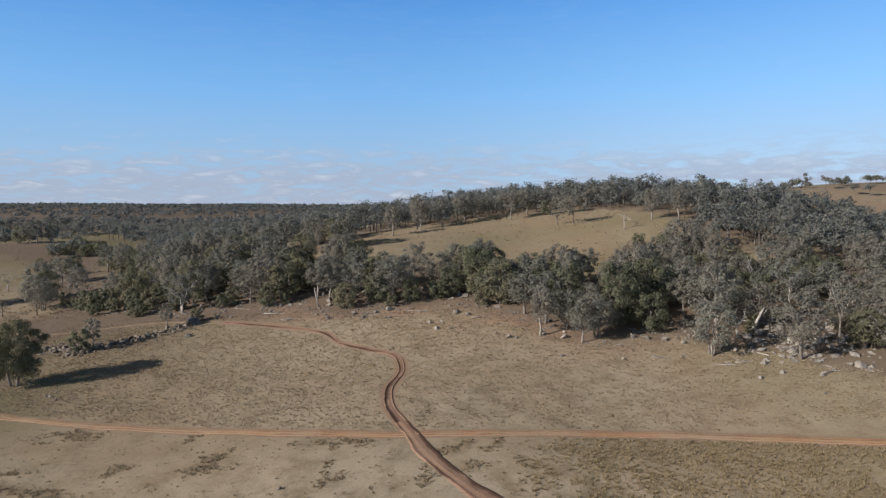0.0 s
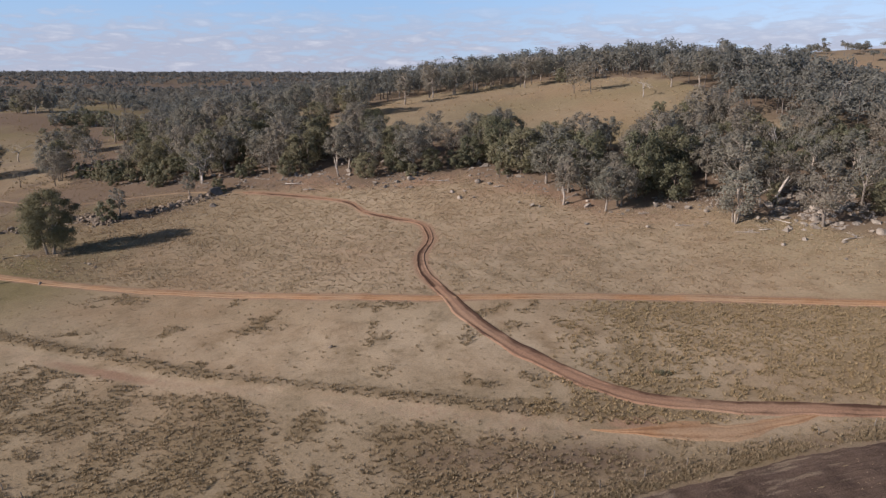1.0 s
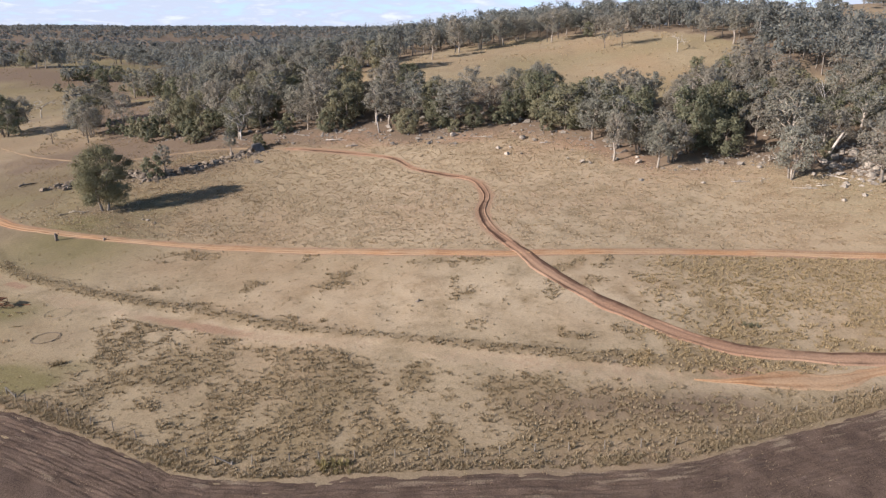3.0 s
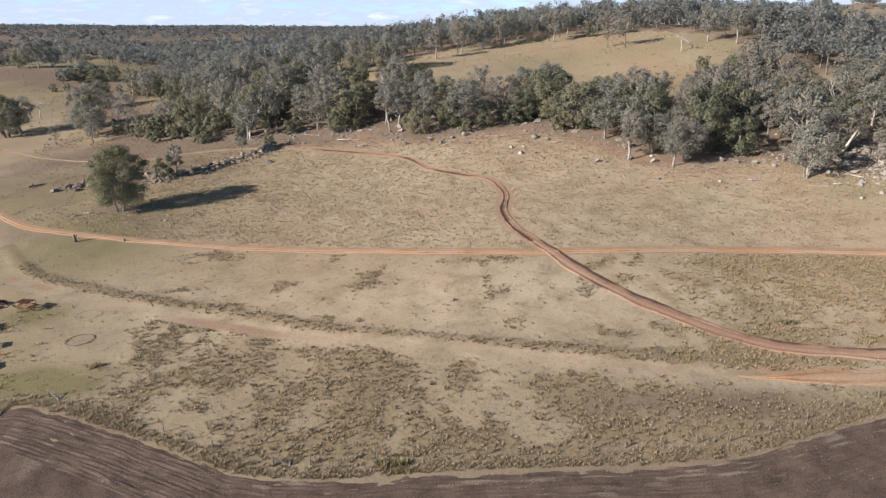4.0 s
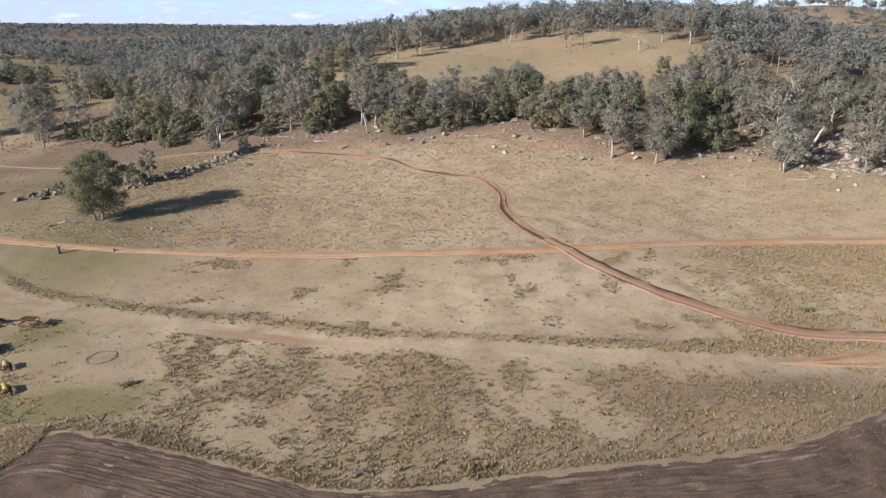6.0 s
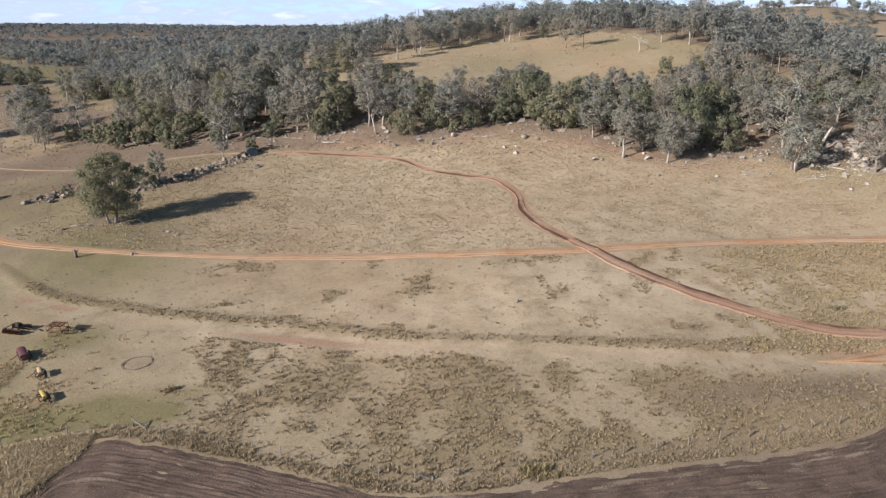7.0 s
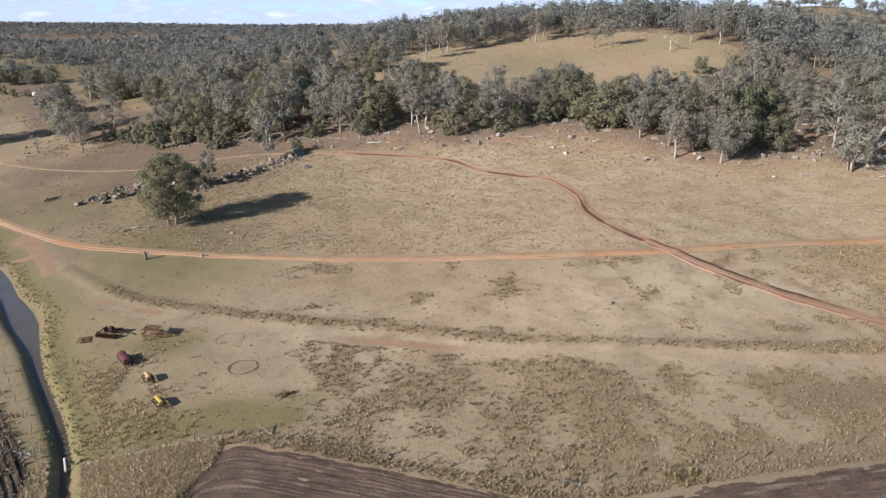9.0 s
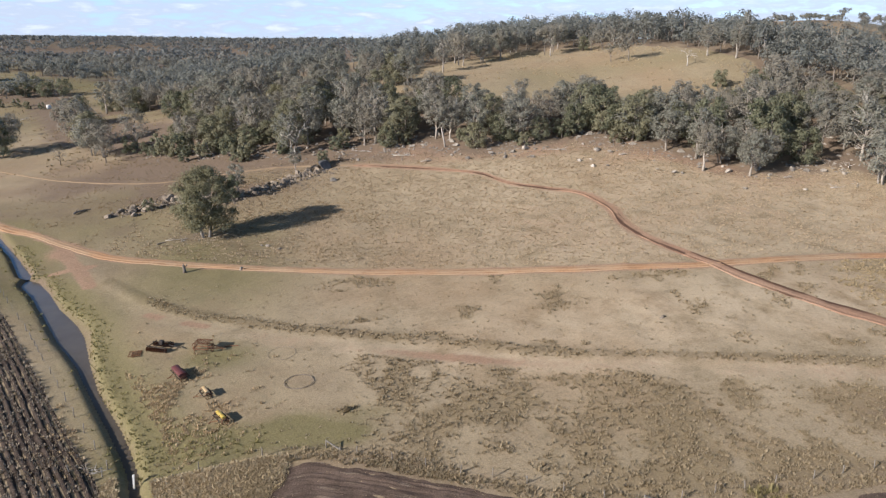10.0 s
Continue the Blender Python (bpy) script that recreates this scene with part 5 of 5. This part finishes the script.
def fence(points, label, white=(), strainers=(), tall=1.0, thick=0.075):
    ob = thing("fence", label, "fence", "", pose(*points[0], on_ground(*points[0])))
    o = Vector(ob.matrix_basis.translation)
    r = np.random.default_rng(71)
    meshes = []
    for k in range(4):
        q = Shape()
        h, e = tall * r.uniform(0.92, 1.1), thick
        q.tube([(0, 0, -0.4), (r.normal() * 0.02, r.normal() * 0.02, h * 0.5), (r.normal() * 0.03, r.normal() * 0.03, h - 0.05), (0, 0, h)], [e * 1.1, e, e * 0.92, e * 0.6], 7)
        meshes.append(q.mesh("post", GREYWOOD, True))
    tops = []
    for k, (x, y) in enumerate(points):
        z = on_ground(x, y)
        lean = (r.normal() * 3.5, r.normal() * 3.5)
        if k in white:
            p = part("post", Shape().box((0, 0, 0.72), (0.16, 0.16, 1.75), edge=0.02), WHITE_PAINT, ob, "square white-painted post")
        else:
            p = part("post", meshes[int(r.integers(4))], None, ob)
        big = 1.05 if k in strainers else 1.0
        p.matrix_basis = pose(x - o.x, y - o.y, z - o.z, lean[0], lean[1], r.uniform(0, 360)) @ Matrix.Diagonal((big * 1.2 if big > 1 else 1, big * 1.2 if big > 1 else 1, big, 1))
        tops.append(Vector((x, y, z)) - o)
        if k in strainers:
            n = Vector((*points[min(k + 1, len(points) - 1)], 0)) - Vector((x, y, 0))
            n = n.normalized() * 1.4
            foot = Vector((x + n.x, y + n.y, on_ground(x + n.x, y + n.y))) - o
            part("stay", Shape().tube([tops[-1] + Vector((0, 0, 0.8)), foot + Vector((0, 0, 0.05))], 0.065, 6), GREYWOOD, ob, "slanting timber stay")
            part("stay_block", Shape().tube([foot + Vector((0, 0, -0.3)), foot + Vector((0, 0, 0.35))], 0.08, 6), GREYWOOD, ob)
    for h in (0.35, 0.7, 1.05):
        w = Shape()
        w.tube([p + Vector((0, 0, h * tall / 1.2)) for p in tops], 0.004, 3)
        part("wire", w, WIRE, ob)
    return ob


fence(FENCE, "post-and-wire fence of weathered grey posts beside a tilled field", (2,), (5, 14), 0.88, 0.045)
line = curve(STUBBLE_EDGE, 3.6)
near_line = [(x + 0.75, y + 0.4) for x, y in line if 58 < y < 128]
fence(near_line, "post-and-wire fence of grey posts along a stubble field", (), (0,), 1.05, 0.045)
for k, (x, y, turn, s) in enumerate([(-81.2, 59.6, -12, 0.6), (-80.2, 59.0, 20, 0.5)]):
    ob = new("fallen_rail", BRANCHES[(k + 1) % 3])
    ob.matrix_basis = pose(x, y, on_ground(x, y), 0, 0, turn) @ Matrix.Diagonal((s, s, s, 1))
    tagged(ob, "grey fallen fence rail in a grassy fence corner", "fence rail", "fallen rails")

# ---- old farm machinery parked on the grass ----


def wheel(parent, x, y, r, width, spokes=8):
    rim = Shape()
    n = 20
    ring = [(math.cos(2 * math.pi * k / n) * r, math.sin(2 * math.pi * k / n) * r) for k in range(n)]
    inner = [(a * 0.88, b * 0.88) for a, b in ring]
    vs = [(x - width / 2, a + y, b + r) for a, b in ring] + [(x + width / 2, a + y, b + r) for a, b in ring] + [(x - width / 2, a + y, b + r) for a, b in inner] + [(x + width / 2, a + y, b + r) for a, b in inner]
    fs = []
    for k in range(n):
        j = (k + 1) % n
        fs += [(k, j, n + j, n + k), (2 * n + j, 2 * n + k, 3 * n + k, 3 * n + j), (j, k, 2 * n + k, 2 * n + j), (n + k, n + j, 3 * n + j, 3 * n + k)]
    rim.add(vs, fs)
    w = part("wheel", rim, RUST, parent, "rusty iron wheel")
    s = Shape()
    s.tube([(x - width * 0.7, y, r), (x + width * 0.7, y, r)], r * 0.12, 8)
    for k in range(spokes):
        a = 2 * math.pi * k / spokes
        s.tube([(x, y, r), (x, y + math.cos(a) * r * 0.9, r + math.sin(a) * r * 0.9)], 0.018, 4)
    part("spokes", s, RUST, w)
    return w


def half_round(length, radius, segments=10, drop=0.25):
    """A hopper: rounded lid over straight sides that narrow downwards."""
    prof = [(math.cos(math.pi * k / segments) * radius, math.sin(math.pi * k / segments) * radius * 0.55) for k in range(segments + 1)]
    return prof


def seed_drill(x, y, turn, length, paint, label, lid_r, with_cover=False):
    ob = thing("seed_drill", label, "farm implement", "old farm machinery", pose(x, y, on_ground(x, y) - 0.02, 0, 0, turn) @ Matrix.Diagonal((0.86, 0.84, 0.84, 1)))
    h = 0.86
    body = Shape()
    prof = [(-lid_r, 0.0), (-lid_r * 0.55, -lid_r * 1.1), (lid_r * 0.55, -lid_r * 1.1), (lid_r, 0.0)]
    n = len(prof)
    body.add([(s * length / 2, a, h + b) for s in (-1, 1) for a, b in prof], [tuple(range(n - 1, -1, -1)), tuple(range(n, 2 * n))] + [(k, (k + 1) % n, n + (k + 1) % n, n + k) for k in range(n)])
    part("hopper", body, paint, ob)
    lid = Shape()
    prof = half_round(length, lid_r * 1.06)
    n = len(prof)
    lid.add([(s * (length / 2 + 0.02), a, h + 0.004 + b) for s in (-1, 1) for a, b in prof], [tuple(range(n - 1, -1, -1)), tuple(range(n, 2 * n))] + [(k, (k + 1) % n, n + (k + 1) % n, n + k) for k in range(n)])
    part("lid", lid, paint, ob)
    hinge = Shape()
    for k in range(4):
        hinge.box(((k - 1.5) * length / 4.2, -lid_r * 1.05, h + 0.05), (0.10, 0.04, 0.10))
    part("hinges", hinge, BLACK_IRON, ob)
    fr = Shape()
    for yy in (-0.55, 0.5):
        fr.box((0, yy, 0.52), (length + 0.3, 0.09, 0.10))
    for xx in (-length / 2 - 0.08, 0, length / 2 + 0.08):
        fr.box((xx, 0, 0.52), (0.08, 1.2, 0.08))
        fr.tube([(xx, -0.3, 0.52), (xx, -lid_r * 0.5, h - lid_r)], 0.035, 5)
        fr.tube([(xx, 0.3, 0.52), (xx, lid_r * 0.5, h - lid_r)], 0.035, 5)
    part("frame", fr, BLACK_IRON, ob)
    for s in (-1, 1):
        wheel(ob, s * (length / 2 + 0.2), 0.0, 0.42, 0.10)
    rows_n = int(length / 0.18)
    for k in range(rows_n):
        xx = (k - (rows_n - 1) / 2) * 0.18
        part("tine", Shape().tube([(xx, 0.1, h - lid_r), (xx, 0.3, 0.5), (xx, 0.55 + 0.15 * (k % 2), 0.22), (xx, 0.42 + 0.15 * (k % 2), 0.0)], [0.03, 0.03, 0.024, 0.02], 5), RUST, ob)
    bar = Shape().tube([(-0.5, -0.55, 0.5), (0, -1.3, 0.36)], 0.045, 5).tube([(0.5, -0.55, 0.5), (0, -1.3, 0.36)], 0.045, 5).box((0, -1.4, 0.33), (0.12, 0.3, 0.08))
    part("drawbar", bar, RUST, ob)
    step = Shape().box((0, lid_r + 0.32, 0.42), (length * 0.95, 0.22, 0.04))
    part("footboard", step, RUST, ob)
    return ob


seed_drill(-76.3, 74.2, -60, 2.8, RED_PAINT, "dark faded red seed drill with rounded lid parked on grass", 0.50)
seed_drill(-72.8, 69.6, -64, 1.5, TAN_PAINT, "small dull tan seed drill parked on dry grass", 0.27)
seed_drill(-70.6, 64.6, -58, 1.7, YELLOW_PAINT, "bright yellow seed drill with rounded lid on dry grass", 0.24)


def cultivator(x, y, turn):
    ob = thing("cultivator", "rusty tined cultivator with slatted deck and long drawbar", "farm implement", "old farm machinery", pose(x, y, on_ground(x, y), 0, 0, turn) @ Matrix.Diagonal((0.64, 0.86, 0.85, 1)))
    fr = Shape()
    for yy in (-0.9, 0, 0.9):
        fr.box((0, yy, 0.75), (2.8, 0.09, 0.10))
    for xx in (-1.4, 1.4):
        fr.box((xx, 0, 0.75), (0.09, 1.9, 0.10))
        fr.box((xx, -0.85, 1.1), (0.07, 0.07, 0.7))
        fr.box((xx, 0.85, 1.1), (0.07, 0.07, 0.7))
        fr.tube([(xx, -0.85, 1.42), (xx, 0.85, 1.42)], 0.04, 6)
    fr.tube([(-1.4, 0.85, 1.42), (1.4, 0.85, 1.42)], 0.045, 6)
    part("frame", fr, RUST, ob)
    for k in range(15):
        part("slat", Shape().box(((k - 7) * 0.19, 0.05, 1.42), (0.10, 1.75, 0.035)), RUST, ob)
    for k in range(9):
        for row_y in (-0.9, 0.9):
            xx = (k - 4) * 0.32 + (0.16 if row_y > 0 else 0)
            part("tine", Shape().tube([(xx, row_y, 0.75), (xx, row_y + 0.22, 0.55), (xx, row_y + 0.18, 0.2), (xx, row_y - 0.08, 0.0)], [0.03, 0.028, 0.024, 0.015], 5), RUST, ob)
    for s in (-1, 1):
        wheel(ob, s * 1.62, 0.1, 0.45, 0.12, 6)
    part("drawbar", Shape().tube([(1.2, -0.7, 0.75), (3.3, 0.1, 0.55)], 0.06, 6).tube([(1.2, 0.8, 0.75), (3.3, 0.1, 0.55)], 0.06, 6).tube([(3.2, 0.1, 0.55), (4.0, 0.15, 0.5)], 0.05, 6), RUST, ob)
    part("jack_stand", Shape().tube([(3.5, 0.12, 0.0), (3.5, 0.12, 0.75)], 0.05, 6), RUST, ob)
    return ob


def disc_harrow(x, y, turn):
    ob = thing("disc_harrow", "dark iron disc harrow rusting on short grass", "farm implement", "old farm machinery", pose(x, y, on_ground(x, y), 0, 0, turn))
    fr = Shape()
    for yy in (-0.75, 0.75):
        fr.box((0, yy, 0.62), (2.6, 0.10, 0.10), pose(0, 0, 0, 0, 0, 6 if yy > 0 else -6))
    for xx in (-0.9, 0, 0.9):
        fr.box((xx, 0, 0.70), (0.09, 1.8, 0.08))
    fr.box((0.3, 0, 0.95), (0.5, 0.5, 0.45), edge=0.04)
    part("frame", fr, BLACK_IRON, ob)
    for yy, ang in ((-0.75, -6), (0.75, 6)):
        part("axle", Shape().tube([(-1.3, yy - 0.12 * math.copysign(1, yy), 0.28), (1.3, yy + 0.12 * math.copysign(1, yy), 0.28)], 0.04, 6), BLACK_IRON, ob)
        for k in range(9):
            xx = (k - 4) * 0.30
            part("disc", Shape().tube([(xx - 0.05, yy, 0.28), (xx, yy, 0.28), (xx + 0.015, yy, 0.28)], [0.06, 0.27, 0.28], 12), RUST, ob)
    part("drawbar", Shape().tube([(1.2, 0, 0.7), (2.6, 0.1, 0.4)], 0.06, 6), BLACK_IRON, ob)
    return ob


def harrow_panel(x, y, turn):
    ob = thing("harrow_panel", "flat rusty spike harrow section lying on short grass", "farm implement", "old farm machinery", pose(x, y, on_ground(x, y), 0, 0, turn))
    for k in range(5):
        part("bar", Shape().box(((k - 2) * 0.3, 0, 0.14), (0.06, 1.5, 0.06)), RUST, ob)
    for k in range(4):
        part("cross_bar", Shape().box((0, (k - 1.5) * 0.42, 0.20), (1.4, 0.05, 0.05)), RUST, ob)
    s = Shape()
    for i in range(5):
        for j in range(4):
            s.tube([((i - 2) * 0.3, (j - 1.5) * 0.42 + 0.1, 0.24), ((i - 2) * 0.3, (j - 1.5) * 0.42 + 0.1, 0.0)], 0.022, 4)
    part("spikes", s, RUST, ob)


cultivator(-74.7, 79.9, -14)
disc_harrow(-79.9, 81.5, -20)
harrow_panel(-82.5, 80.6, 5)
rail = new("iron_rail", Shape().tube([(-0.8, 0, 0.08), (0, 0.1, 0.10), (0.8, 0.0, 0.08)], 0.06, 6).mesh("iron_rail", RUST))
rail.matrix_basis = pose(-71.6, 80.4, on_ground(-71.6, 80.4), 0, 0, 2)
tagged(rail, "short rusty iron bar lying on grass", "iron bar")
for x, y, r, n_turns in ((-63.4, 70.6, 1.5, 3), (-65.6, 77.6, 1.7, 1)):
    w = Shape()
    q = np.random.default_rng(int(-x * 10))
    for k in range(n_turns):
        rr = r * q.uniform(0.93, 1.05)
        m = 32
        pts = [(math.cos(2 * math.pi * i / m) * rr * (1 + 0.03 * q.normal()), math.sin(2 * math.pi * i / m) * rr * (1 + 0.03 * q.normal()), 0) for i in range(m + 1)]
        pts = [(a, b, on_ground(x + a, y + b) - on_ground(x, y) + 0.05 + 0.03 * k) for a, b, _ in pts]
        w.tube(pts, 0.016, 5)
    ob = new("wire_coil", w.mesh("wire_coil", BARK_DARK))
    ob.matrix_basis = pose(x, y, on_ground(x, y))
    tagged(ob, "wide loose ring of rusty wire lying in the grass", "wire coil", "wire rings")

# ---- grass ----


def tussocks(name, xs, ys, tall, wide, blades, mat, label, rng, fine=0.20, upright=0.35):
    """Many clumps, joined: each a tuft of blades that fan outwards."""
    n = len(xs)
    if n == 0:
        return
    zs = height(xs, ys)
    size = 0.45 + 1.3 * rng.random(n) ** 1.6
    a = rng.uniform(0, 2 * math.pi, (n, blades))
    out = wide * size[:, None] * rng.uniform(0.25, 1.0, (n, blades))
    h = tall * size[:, None] * rng.uniform(0.55, 1.1, (n, blades)) * (1.15 - 0.45 * out / (wide * size[:, None]))
    foot = upright * out
    half = fine * wide * size[:, None] * rng.uniform(0.6, 1.2, (n, blades))
    ca, sa = np.cos(a), np.sin(a)
    x0, y0 = xs[:, None] + ca * foot, ys[:, None] + sa * foot
    z0 = np.repeat((zs - 0.05)[:, None], blades, 1)
    p = np.stack([np.stack([x0 - sa * half, y0 + ca * half, z0], -1), np.stack([x0 + sa * half, y0 - ca * half, z0], -1), np.stack([xs[:, None] + ca * out, ys[:, None] + sa * out, z0 + 0.05 + h], -1)], 2)
    v = p.reshape(-1, 3)
    f = np.arange(len(v)).reshape(-1, 3)
    tagged(new(name, big_mesh(name, v, f, mat)), label, "grass", kind="stuff")


def sprinkle(n, x0, x1, y0, y1, rng):
    return rng.uniform(x0, x1, n), rng.uniform(y0, y1, n)


def clear_of_tracks(x, y):
    return (away(x, y, MAIN_ROAD)[0] > 1.35) & (away(x, y, RUT_TRACK)[0] > 1.4) & (creek_gap(x, y)[0] > 0.8)


def side_of(x, y, line):
    """y above (plus) or below (minus) a line that runs from left to right."""
    p = np.array(sorted((q[0], q[1]) for q in line))
    return y - np.interp(x, p[:, 0], p[:, 1])


rng = np.random.default_rng(91)
x, y = sprinkle(72000, -98, 82, 90, 168, rng)
k = clear_of_tracks(x, y) & (side_of(x, y, MAIN_ROAD) > 1.5) & (rng.random(len(x)) < 1.9 * rank(x, y) * (0.1 + 0.9 * smooth(-96, -60, x + 14 * vnoise(x, y, 8, 43))))
tussocks("tussock_grass", x[k], y[k], 0.14, 0.40, 7, STRAW, "pale dry tussock grass over the upper paddock", rng, fine=0.22, upright=0.5)
x, y = sprinkle(82000, -85, 82, 45, 101, rng)
r_here = rank(x, y)
lower = clear_of_tracks(x, y) & (side_of(x, y, MAIN_ROAD) < -1.2) & (side_of(x, y, FENCE) > 0.2) & (away(x, y, PALE_ROAD)[0] > 1.2)
k = lower & (rng.random(len(x)) < 0.005 + 1.7 * r_here ** 1.6)
gold = (x > 6 + 0.3 * (y - 70)) & (y > 57)
tussocks("tussock_grass", x[k & gold], y[k & gold], 0.20, 0.30, 11, STRAW_RANK, "golden rank tussock grass beside a rutted track", rng, fine=0.19, upright=0.35)
tussocks("tussock_grass", x[k & ~gold], y[k & ~gold], 0.18, 0.28, 11, STRAW_DULL, "tan tussock grass clumps in grazed pasture", rng, fine=0.19, upright=0.35)
x, y = x + 0.7, y + 0.4
k = lower & ~k & (rng.random(len(x)) < 0.05 + 0.14 * smooth(66, 56, y) + 0.6 * r_here ** 0.7)
tussocks("grass_tufts", x[k], y[k], 0.11, 0.24, 7, STRAW_DULL, "short tufts of dry grass in grazed pasture", rng, fine=0.24, upright=0.4)
e = np.array([q[:2] for q in curve(FIELD_EDGE, 0.5)])
u = rng.integers(0, len(e), 9500)
u = u[rng.random(len(u)) < 0.40 + 0.60 * smooth(0.35, 0.65, vnoise(e[u, 0], e[u, 1], 3.5, 59))]
x, y = e[u, 0] + rng.normal(0, 0.5, len(u)), e[u, 1] - 0.1 + np.abs(rng.normal(0, 1.1, len(u)))
tussocks("long_grass", x, y, 0.19, 0.24, 9, STRAW_DULL, "dry long grass along a field margin", rng)
x, y = sprinkle(17000, -79, -64, 49, 58, rng)
k = (side_of(x, y, FENCE) < -0.2) & (away(x, y, CREEK)[0] > 1.4) & (x < -66.2 + 0.5 * (y - 52) + vnoise(x, y, 2, 53)) & (rng.random(len(x)) < 0.85)
tussocks("long_grass", x[k], y[k], 0.19, 0.34, 8, STRAW_PALE, "tall golden grass in a fence corner", rng, fine=0.24)
x, y = sprinkle(34000, -120, -66, 56, 128, rng)
d, sd = creek_gap(x, y)
k = (d > 0.0) & (rng.random(len(x)) < 0.85 * (1 - smooth(0.4, 3.2, d)) * np.where(sd > 0, 1, 0.1) + 0.9 * np.exp(-((x + 72.5) / 5.5) ** 2 - ((y - 60.6) / 2.2) ** 2)) & (side_of(x, y, FENCE) > 0.1)
tussocks("creek_grass", x[k], y[k], 0.18, 0.26, 6, REED, "green and yellow rank grass on the creek banks", rng)
x, y = sprinkle(9000, -88, -66, 58, 80, rng)
k = (away(x, y, CREEK)[0] > 3.2) & (rng.random(len(x)) < 0.8 * smooth(0.36, 0.60, vnoise(x, y, 3.5, 54)) * np.exp(-((x + 78) / 7) ** 2 - ((y - 68) / 8) ** 2))
tussocks("tussock_grass", x[k], y[k], 0.20, 0.28, 14, STRAW_MID, "pale tussocks around parked machinery", rng, fine=0.15, upright=0.72)
st = curve(STUBBLE_EDGE, 0.22)
p = np.array([q[:2] for q in st])
t = np.gradient(p, axis=0)
t /= np.linalg.norm(t, axis=1)[:, None]
nn = np.stack([t[:, 1], -t[:, 0]], -1)
xs, ys = [], []
for k in range(1, 22):
    keep = (p[:, 1] > 48) & (p[:, 1] < 130) & (rng.random(len(p)) < 0.9)
    q = (p + nn * 0.66 * k)[keep]
    xs.append(q[:, 0] + rng.normal(0, 0.10, len(q)))
    ys.append(q[:, 1] + rng.normal(0, 0.10, len(q)))
tussocks("stubble", np.concatenate(xs), np.concatenate(ys), 0.28, 0.27, 10, STUBBLE_STALK, "dry crop stubble in rows on dark soil", rng)
e = np.array([q[:2] for q in curve(FIELD_EDGE, 0.5)])
u = rng.integers(0, len(e), 9000)
x, y = e[u, 0] + rng.normal(0, 0.5, len(u)), e[u, 1] - rng.uniform(0.3, 7.5, len(u))
k = rng.random(len(x)) < smooth(0.35, 0.7, vnoise(x, y, 3, 58)) * 0.9
tussocks("straw_litter", x[k], y[k], 0.09, 0.11, 5, STRAW_MID, "bits of straw turned up in tilled soil", rng)
x, y = sprinkle(26000, -130, -50, 98, 190, rng)
patch = vnoise(x, y, 9, 55) * 0.6 + vnoise(x, y, 3, 56) * 0.4
k = clear_of_tracks(x, y) & (side_of(x, y, MAIN_ROAD) > 1.5) & (y < np.interp(x, EDGE_X, EDGE_Y) - 5) & (rng.random(len(x)) < 0.12 + 0.65 * smooth(0.50, 0.68, patch))
tussocks("tussock_grass", x[k], y[k], 0.18, 0.22, 7, STRAW_DARK, "sparse tussocks in the grazed upper paddock", rng)
x, y = sprinkle(9000, -55, 80, 176, 296, rng)
k = inside(x, y, CLEARING) & (rng.random(len(x)) < 0.1 + 0.6 * smooth(0.5, 0.7, vnoise(x, y, 8, 57)))
tussocks("tussock_grass", x[k], y[k], 0.32, 0.40, 12, STRAW_MID, "dry grass tufts on the open hill", rng, upright=0.7)
for n, cx_, cy_, spread_, tall_, mat, text in ((26, -25.5, 45.9, 0.75, 0.50, REED, "bright yellow-green grass clump at the field margin"), (22, -58.5, 64.2, 0.40, 0.30, STRAW_DARK, "dark weedy clump in short grass"),
                                               (16, 19.6, 68.6, 0.5, 0.40, LEAF_GREEN, "low dark green bush beside a bare tan mound")):
    tussocks("grass_clump", cx_ + rng.normal(0, spread_, n), cy_ + rng.normal(0, spread_ * 0.6, n), tall_, 0.34, 22, mat, text, rng, fine=0.16)
x, y = sprinkle(16000, -330, -85, 185, 420, rng)
k = (rng.random(len(x)) < 0.10 + 0.7 * smooth(0.48, 0.68, 0.5 * vnoise(x, y, 14, 71) + 0.5 * vnoise(x, y, 5, 72))) & (x > -0.85 * y - 20)
tussocks("tussock_grass", x[k], y[k], 0.40, 0.55, 7, STRAW_DARK, "brown tussocks over the far rolling paddock", rng, fine=0.2, upright=0.7)
